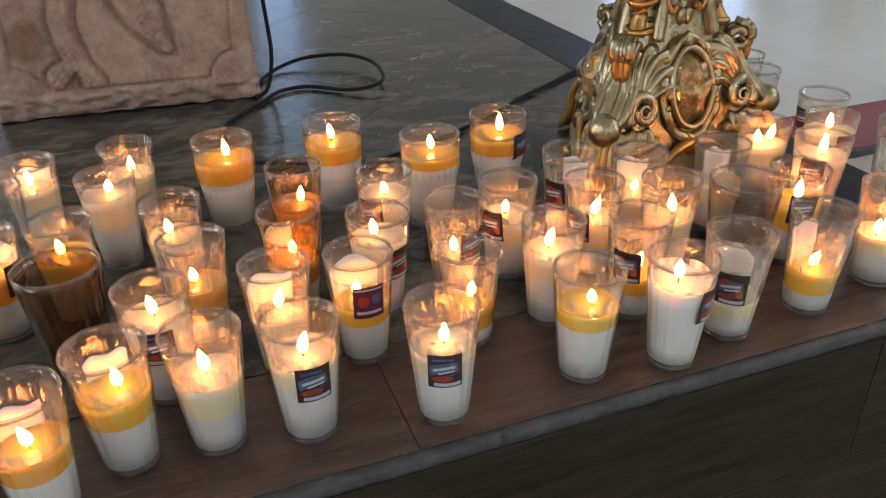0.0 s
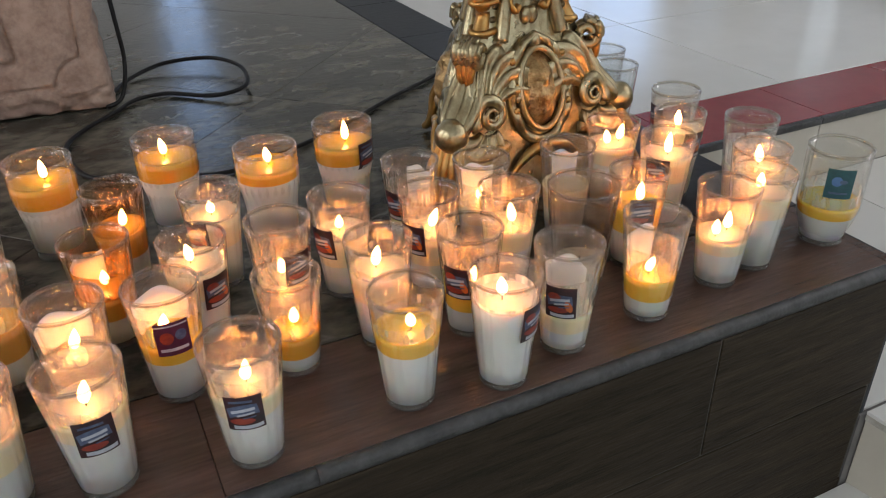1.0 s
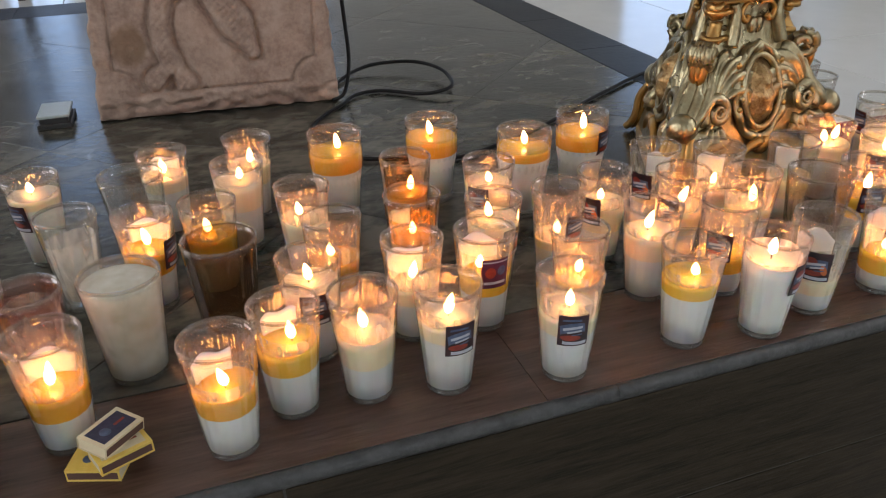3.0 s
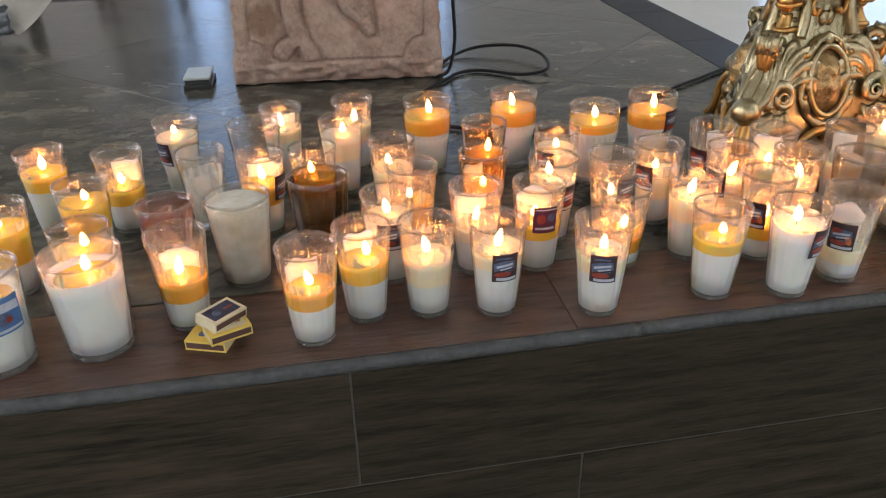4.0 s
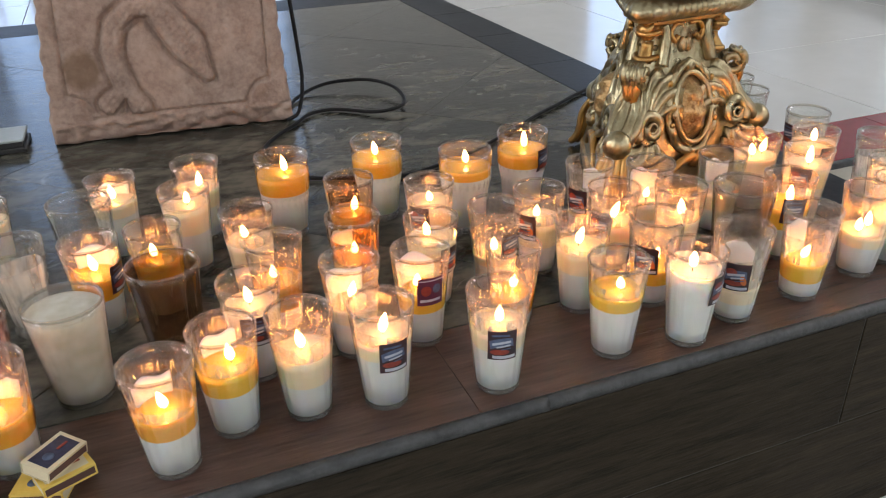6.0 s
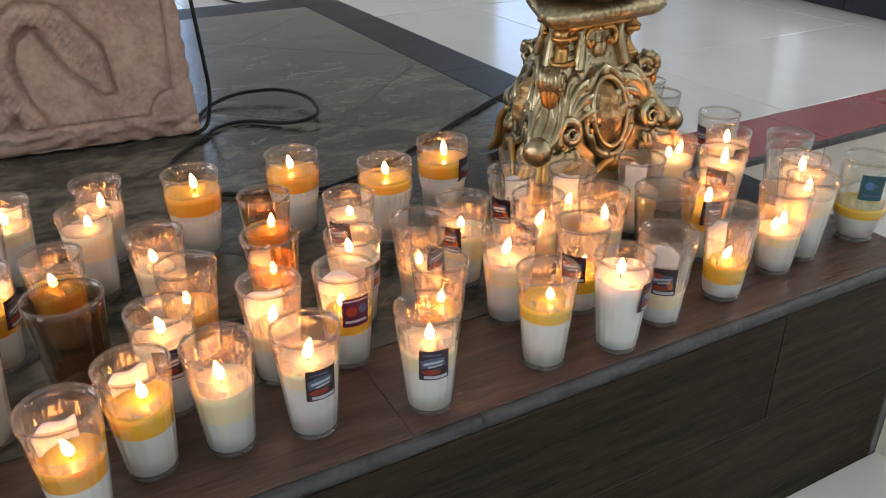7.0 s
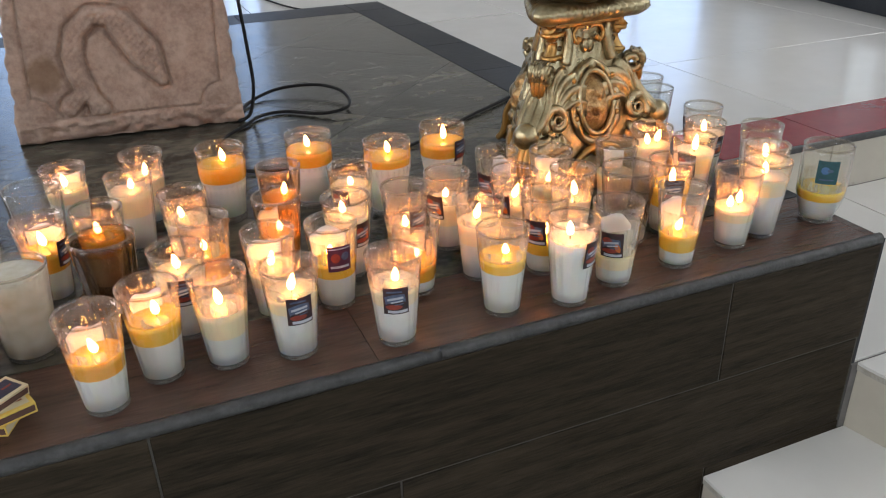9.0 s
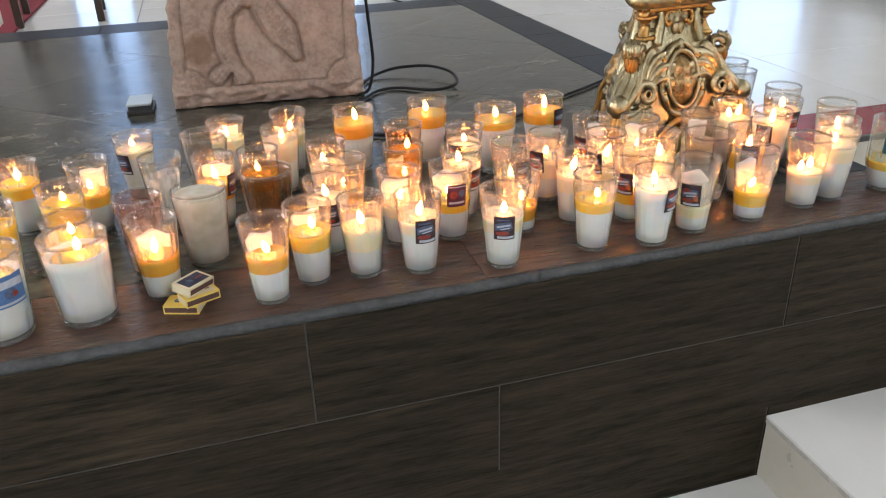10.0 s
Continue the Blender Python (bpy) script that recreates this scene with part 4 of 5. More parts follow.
# ---------------------------------------------------------------- votive candles
KINDS = {
    # rim radius, foot radius, height, flutes
    "flared": (0.0402, 0.0272, 0.1415, 18),
    "swirl": (0.0385, 0.0260, 0.128, 18),
    "tall": (0.0450, 0.0335, 0.148, 24),
    "big": (0.0505, 0.0400, 0.143, 10),
    "wide": (0.0475, 0.0345, 0.140, 16),
    "footed": (0.0425, 0.0300, 0.146, 8),
}


def outer_r(kind, z):
    rt, rb, h, n = KINDS[kind]
    t = z / h
    if kind == "tall":
        return rb + (rt - 0.0045 - rb) * (t / 0.55) ** 0.9 if t < 0.55 else rt - 0.0045 + 0.0040 * min(1, (t - 0.55) / 0.05) + 0.0005 * t
    if kind == "footed":
        return rb + (rt - 0.001 - rb) * min(1, max(0, (t - 0.12) / 0.25)) ** 0.7 if t < 0.37 else rt - 0.001 + 0.001 * t
    if kind == "big":
        return rb + (rt - rb) * t ** 0.85
    return rb + (rt - rb) * t


GLASS_MESH = {}


def glass_mesh(kind):
    if kind in GLASS_MESH:
        return GLASS_MESH[kind]
    rt, rb, h, n = KINDS[kind]
    wall, floor_z = (0.0030, 0.014) if kind == "big" else (0.0026, 0.009)
    foot = 0.006
    zs = [foot + (h - 0.0035 - foot) * k / 14 for k in range(15)]
    prof = [(outer_r(kind, z), z) for z in zs]
    prof += [(outer_r(kind, z) - wall, z) for z in reversed([floor_z + 0.002 + (h - 0.0035 - floor_z - 0.002) * k / 10 for k in range(11)])]
    prof += [(outer_r(kind, floor_z) - wall - 0.003, floor_z), (0, floor_z)]

    def flute(a, r, z):
        t = z / h
        is_outer = r > outer_r(kind, max(z, 0.004)) - 0.0008
        if not is_outer and (z < 0.02 or kind in ("swirl", "big")):
            return 0
        if kind == "swirl":
            return 0.0009 * math.cos(n * (a + t * 1.6)) * (1 if t < 0.95 else 0)
        if kind == "big":
            return 0.0026 * math.cos(n * a) * (max(0, 1 - t / 0.5))
        fade = 1 if 0.12 < t < 0.80 else max(0, 1 - (t - 0.80) / 0.12) if t >= 0.80 else t / 0.12
        return (0.0003 if is_outer else -0.0010) * math.cos(n * a) * fade
    bm = lathe(prof, 144, flute)
    me = bpy.data.meshes.new("glass")
    bm.to_mesh(me)
    bm.free()
    me.polygons.foreach_set("use_smooth", [True] * len(me.polygons))
    GLASS_MESH[kind] = me
    # rounded lip and thick foot, as parts of their own
    lip = [(outer_r(kind, h - 0.0035) - wall / 2 + (wall / 2 + 0.0003) * math.cos(a), h - 0.0026 + 0.0026 * math.sin(a)) for a in [2 * math.pi * k / 10 for k in range(11)]]
    base = [(0, 0.0022), (rb * 0.70, 0.0020), (rb * 0.80, 0.0), (rb * 0.93, 0.0), (rb - 0.0003, 0.0012), (outer_r(kind, 0.006) - 0.0001, 0.0058), (rb * 0.8, 0.0062), (0, 0.0066)]
    for name, prof2 in (("rim", lip), ("foot", base)):
        bm = lathe(prof2, 60)
        bmesh.ops.remove_doubles(bm, verts=bm.verts, dist=1e-6)
        m2 = bpy.data.meshes.new(name)
        bm.to_mesh(m2)
        bm.free()
        m2.polygons.foreach_set("use_smooth", [True] * len(m2.polygons))
        m2.materials.append(GLASS_RIM if name == "rim" else GLASS_FOOT)
        GLASS_MESH[kind, name] = m2
    return me


def wax_bm(kind, z0, z1, rng, gap=0.0012, dish=0.0, seg=40, split=None):
    """A plug of wax between two heights, its top slightly dished and uneven."""
    g = gap + (0.0008 if kind == "big" else 0)
    k1, k2 = rng.uniform(0, 6), rng.uniform(0.0006, 0.0016)
    zs = [z0, (z0 + split) / 2, split, split * 0.66 + z1 * 0.34, split * 0.33 + z1 * 0.67, z1] if split else [z0 + (z1 - z0) * k / 5 for k in range(6)]
    prof = [(0, z0)] + [(max(0.004, outer_r(kind, z) - g), z) for z in zs]
    r = outer_r(kind, z1) - g
    prof += [(r * 0.9, z1 - dish * 0.35), (r * 0.6, z1 - dish * 0.8), (r * 0.25, z1 - dish), (0, z1 - dish)]
    ribs = KINDS[kind][3]
    bm = lathe(prof, 72 if kind in ("flared", "swirl") else seg, (lambda a, q, z: 0.00022 * math.cos(ribs * a) if q > 0.018 and z < z1 - 0.001 else 0.0) if kind in ("flared", "swirl") else None)
    for v in bm.verts:
        if v.co.z > z1 - max(dish, 0.0) - 0.0005:
            a = math.atan2(v.co.y, v.co.x)
            v.co.z += k2 * math.sin(a + k1) * (v.co.xy.length / r)
    return bm


def film_bm(kind, z0, z1, rng, seg=44, sweep=2 * math.pi, start=0.0, g=0.0042):
    """A wavy-edged smear on the inner wall."""
    bm = bmesh.new()
    rows = 6
    p1, p2 = rng.uniform(0, 6), rng.uniform(0, 6)
    grid = []
    full = sweep > 6.2
    cols = seg if full else seg + 1
    for j in range(rows + 1):
        row = []
        for i in range(cols):
            a = start + sweep * i / seg
            top = z1 + 0.004 * math.sin(a + p1) + 0.0015 * math.sin(a * 3 + p2)
            top = min(top, KINDS[kind][2] - 0.006)
            if not full:
                top = z0 + (top - z0) * math.sin(math.pi * (0.06 + 0.88 * i / seg)) ** 0.4
            z = z0 + (top - z0) * j / rows
            r = outer_r(kind, z) - g
            row.append(bm.verts.new((r * math.cos(a), r * math.sin(a), z)))
        grid.append(row)
    for j in range(rows):
        for i in range(cols if full else cols - 1):
            i2 = (i + 1) % cols
            bm.faces.new((grid[j][i], grid[j][i2], grid[j + 1][i2], grid[j + 1][i]))
    return bm


def chunk_bm(kind, z0, z1, rng, start, sweep):
    """A slab of set wax left standing on the inner wall."""
    bm = bmesh.new()
    rows, cols, g, th = 5, 12, 0.0044, 0.006
    p1 = rng.uniform(0, 6)
    outer, inner = [], []
    for j in range(rows + 1):
        ro, ri = [], []
        for i in range(cols + 1):
            s = i / cols
            a = start + sweep * (s - 0.5)
            top = z0 + (z1 - z0) * (0.80 + 0.14 * math.sin(math.pi * (0.1 + 0.8 * s)) ** 0.5 + 0.06 * math.sin(s * 5 + p1)) + 0.003 * math.sin(s * 9 + p1)
            z = z0 + (top - z0) * j / rows
            r = outer_r(kind, z) - g
            t = th * math.sin(math.pi * (0.08 + 0.84 * s)) ** 0.5 * (1 - 0.5 * j / rows)
            ro.append(bm.verts.new((r * math.cos(a), r * math.sin(a), z)))
            ri.append(bm.verts.new(((r - t) * math.cos(a), (r - t) * math.sin(a), z)))
        outer.append(ro)
        inner.append(ri)
    for j in range(rows):
        for i in range(cols):
            bm.faces.new((outer[j][i], outer[j][i + 1], outer[j + 1][i + 1], outer[j + 1][i]))
            bm.faces.new((inner[j][i + 1], inner[j][i], inner[j + 1][i], inner[j + 1][i + 1]))
    for i in range(cols):
        bm.faces.new((outer[rows][i], outer[rows][i + 1], inner[rows][i + 1], inner[rows][i]))
    for j in range(rows):
        bm.faces.new((outer[j][0], outer[j + 1][0], inner[j + 1][0], inner[j][0]))
        bm.faces.new((outer[j + 1][cols], outer[j][cols], inner[j][cols], inner[j + 1][cols]))
    return bm


def patch_bm(kind, az, zc, w, h, lift, corner=0.0, nu=10, nv=6, shape=None, tilt=0.0):
    """A curved rectangle stuck on the outer wall: az in degrees from the front, w and h in metres; shape(s, t) may pull the outline."""
    bm = bmesh.new()
    a0 = radians(-90 + az)
    grid = []
    for j in range(nv + 1):
        row = []
        for i in range(nu + 1):
            s, t = i / nu - 0.5, j / nv - 0.5
            if shape:
                s, t = shape(s, t)
            x, z = s * w, t * h
            x, z = x * math.cos(tilt) - z * math.sin(tilt), x * math.sin(tilt) + z * math.cos(tilt)
            z = zc + z
            r = outer_r(kind, z) + lift
            a = a0 + x / r
            row.append(bm.verts.new((r * math.cos(a), r * math.sin(a), z)))
        grid.append(row)
    for j in range(nv):
        for i in range(nu):
            bm.faces.new((grid[j][i], grid[j][i + 1], grid[j + 1][i + 1], grid[j + 1][i]))
    return bm


def oval(s, t):
    m = max(abs(s), abs(t)) * 2
    d = math.hypot(s, t) or 1
    return (s / d * m * 0.5, t / d * m * 0.5)


def arch(bend):
    return lambda s, t: (s, t + bend * (0.25 - s * s))


LABELS = {"dark": LBL_DARK, "plum": LBL_PURPLE, "blue": LBL_BLUE, "teal": LBL_TEAL, "red": LBL_DARK}


def sticker(root, kind, az, zc, style, tilt=0.0):
    w, h = (0.062, 0.050) if kind == "big" else (0.036, 0.043)
    lab = part("sticker", patch_bm(kind, az, zc, w, h, 0.0011, tilt=tilt), LABELS[style], root, {"dark": "dark printed paper label", "red": "dark and red printed paper label",
               "plum": "plum printed paper label", "blue": "blue printed paper label", "teal": "dark teal printed paper label"}[style])

    def ink(dz, da, ww, hh, m, lift, shape=None, extra=0.0):
        part("print", patch_bm(kind, az + math.degrees(da / outer_r(kind, zc)), zc + dz, ww, hh, lift, shape=shape, tilt=tilt + extra), m, lab)
    k = w / 0.036
    if style in ("dark", "red"):
        ink(0.0025, -0.001, 0.029 * k, 0.0125, INK_BLUE, 0.0016, arch(0.9), 0.12)
        ink(0.0042, -0.001, 0.023 * k, 0.0036, INK_WHITE, 0.0020, arch(0.7), 0.14)
        ink(-0.0006, 0.001, 0.017 * k, 0.0024, INK_WHITE, 0.0021, arch(0.5), 0.14)
        ink(-0.0045, 0.004, 0.012 * k, 0.0016, INK_BLUE, 0.0022, None, 0.1)
        ink(-0.0095, -0.003, 0.024 * k, 0.008, INK_RED, 0.0016, oval)
        ink(-0.0165, 0.002, 0.028 * k, 0.0045, INK_WHITE, 0.0018, arch(-0.6))
        if style == "red":
            ink(0.008, -0.007, 0.015, 0.012, INK_RED, 0.0016, oval)
            ink(-0.004, 0.009, 0.008, 0.016, INK_ORANGE, 0.0017, oval, 0.4)
        else:
            ink(0.015, -0.002, 0.022, 0.003, INK_BLUE, 0.0016, arch(0.8))
    elif style == "plum":
        ink(0.002, -0.006, 0.014, 0.016, INK_RED, 0.0016, oval)
        ink(0.004, 0.008, 0.012, 0.014, INK_BLUE, 0.0016, oval)
        ink(-0.0135, 0, 0.029, 0.004, INK_WHITE, 0.0016)
        ink(0.0175, 0, 0.034, 0.0018, INK_WHITE, 0.0016)
    elif style == "blue":
        ink(0.010, 0.004, 0.050, 0.012, INK_WHITE, 0.0016, arch(0.6))
        ink(-0.004, 0.006, 0.020, 0.018, INK_BLUE, 0.0018, oval)
        ink(-0.020, 0, 0.058, 0.004, INK_WHITE, 0.0016)
        ink(-0.006, 0.012, 0.009, 0.009, INK_RED, 0.0021, oval)
    else:
        ink(0.004, -0.004, 0.014, 0.014, LBL_BLUE, 0.0016, oval)
        ink(0.004, 0.004, 0.010, 0.006, INK_BLUE, 0.0019, oval)
        ink(-0.013, 0, 0.024, 0.003, INK_BLUE, 0.0016)


def flame_bm(height, lean, az):
    prof = [(0, 0), (0.0032, 0.0010), (0.0050, 0.0038), (0.0056, 0.007), (0.0049, 0.011), (0.0032, 0.0155), (0.0014, 0.019), (0, 0.0208)]
    bm = lathe([(r * (0.85 + 0.15 * height), z * height) for r, z in prof], 14)
    for v in bm.verts:
        s = lean * (v.co.z / 0.02) ** 1.6
        v.co.x += s * math.cos(az)
        v.co.y += s * math.sin(az)
    return bm


MELTS = {"y": MELT_Y, "o": MELT_O, "a": MELT_A, "n": WAX_WARM}
MELT_WORD = {"y": "molten yellow wax", "o": "molten orange wax", "a": "molten amber wax", "n": "softened cream wax"}


def votive(tag, x, y, kind, zw, zm, melt, lit, label=None, film=0.0, chunk=None, tint=None, thick=False):
    rng = random.Random("votive" + tag)
    words = {"flared": "ribbed glass votive candle", "swirl": "swirl-ribbed glass votive candle", "tall": "straight glass votive candle", "big": "large faceted glass candle",
             "wide": "wide glass candle", "footed": "footed glass candle"}[kind]
    melt_word = {"y": "yellow", "o": "orange", "a": "amber", "n": "cream"}[melt]
    if zw < 0.02:
        words = words.replace("votive candle", "tumbler").replace("candle", "tumbler")
        text = "empty " + {"smoke": "brown smoked ", "soot": "soot-stained ", None: "clear "}.get(tint, "") + words + " on the dark ledge"
    else:
        text = ("lit " if lit else "unlit ") + words + (" with %s molten wax" % melt_word if zm > zw + 0.004 else " full of white wax") + (" and printed label" if label else " on dark tiles")
    if kind == "flared":
        zw, zm = zw + 0.0035, zm + 0.0045
    root = thing("votive_candle", (x, y, 0), text, "candle", "votive candles on the altar step", turn=rng.uniform(0, 20) if not label else 0)
    me = glass_mesh(kind)
    g = new("glass", me)
    g.parent = root
    if not me.materials:
        me.materials.append(GLASS)
    m = {"smoke": GLASS_SMOKE, "soot": GLASS_SOOT, "red": GLASS_RED, "amber": GLASS_AMBER, None: GLASS}[tint]
    for piece in ("rim", "foot"):
        new(piece, GLASS_MESH[kind, piece]).parent = root
    g.material_slots[0].link = "OBJECT"
    g.material_slots[0].material = m
    h = KINDS[kind][2]
    top = zw
    if zw > 0.03 and zm > zw + 0.006:
        zw -= 0.25 * (zm - zw)
    if kind == "big":
        r = outer_r(kind, zm)
        part("wax", wax_bm(kind, 0.0115, zm, rng, dish=0.009), WAX, root)
        pool = lathe([(0, zm - 0.0092), (r * 0.5, zm - 0.0085), (r * 0.76, zm - 0.0050), (r * 0.70, zm - 0.0042), (0, zm - 0.0042)], 36, lambda a, q, z: 0.06 * q * math.sin(a * 2 + 1.3))
        pool.transform(Matrix.Translation((0.004, -0.003, 0)))
        part("melted_wax", pool, MELTS[melt], root, MELT_WORD[melt])
        top = zm - 0.0042
    elif zw >= 0.02:
        melted = zm > zw + 0.002
        base = 0.016 if kind == "tall" else 0.0096
        dish = 0.003 if melted else -0.009 if kind == "wide" and zw > 0.1 else 0.004
        plug = part("wax", wax_bm(kind, base, max(zm, zw), rng, dish=dish, split=zw if melted else None), WAX_OLD if kind == "wide" else WAX, root,
                    "white wax under a warm %s band" % melt_word if melted else "")
        if melted:
            plug.data.materials.append(MELTS[melt])
            for f in plug.data.polygons:
                f.material_index = int(f.center.z > zw)
            r = outer_r(kind, zm)
            part("melted_wax", lathe([(0, zm - 0.0029), (r * 0.25, zm - 0.0028), (r * 0.6, zm - 0.0022), (r * 0.8, zm - 0.0008), (r * 0.78, zm - 0.0004), (r * 0.5, zm - 0.0014), (0, zm - 0.0018)], 36,
                                     lambda a, q, z: 0.05 * q * math.sin(a * 2 + x * 40)), MELTS[melt], root, MELT_WORD[melt])
            top = zm - 0.0015
    if film:
        part("wax_film", film_bm(kind, top + 0.001, film, rng), FILM_THICK if thick else FILM_AMBER if tint == "amber" else FILM, root, "thin smear of wax on the glass")
    if chunk:
        part("wax_chunk", chunk_bm(kind, max(top - 0.004, 0.014), chunk[1], rng, radians(-90 + chunk[0]), radians(chunk[2])), WAX, root, "slab of set white wax")
    if lit:
        for i in range(lit if lit > 1 else 1):
            ox, oy = (rng.uniform(-0.005, 0.005), rng.uniform(-0.005, 0.005)) if lit == 1 else ((-0.012, 0.014)[i], rng.uniform(-0.004, 0.004))
            lean, az = rng.uniform(0, 0.006), rng.uniform(0, 6.28)
            w = part("wick", tube_into(bmesh.new(), [(ox, oy, top - 0.006), (ox, oy, top + 0.003), (ox + 0.001, oy, top + 0.007)], 0.0008, 6), WICK, root)
            fl = part("flame", flame_bm(rng.uniform(0.75, 1.4), lean, az), FLAME, root)
            fl.location = (ox, oy, top + 0.0045)
    elif zw >= 0.02 and not (zm > zw + 0.03):
        part("wick", tube_into(bmesh.new(), [(0, 0, top - 0.006), (0.001, 0, top + 0.002), (0.003, 0.001, top + 0.006)], 0.0009, 6), WICK, root)
    if label:
        sticker(root, kind, label[0], label[1] + 0.0015, *label[2:])
    return root


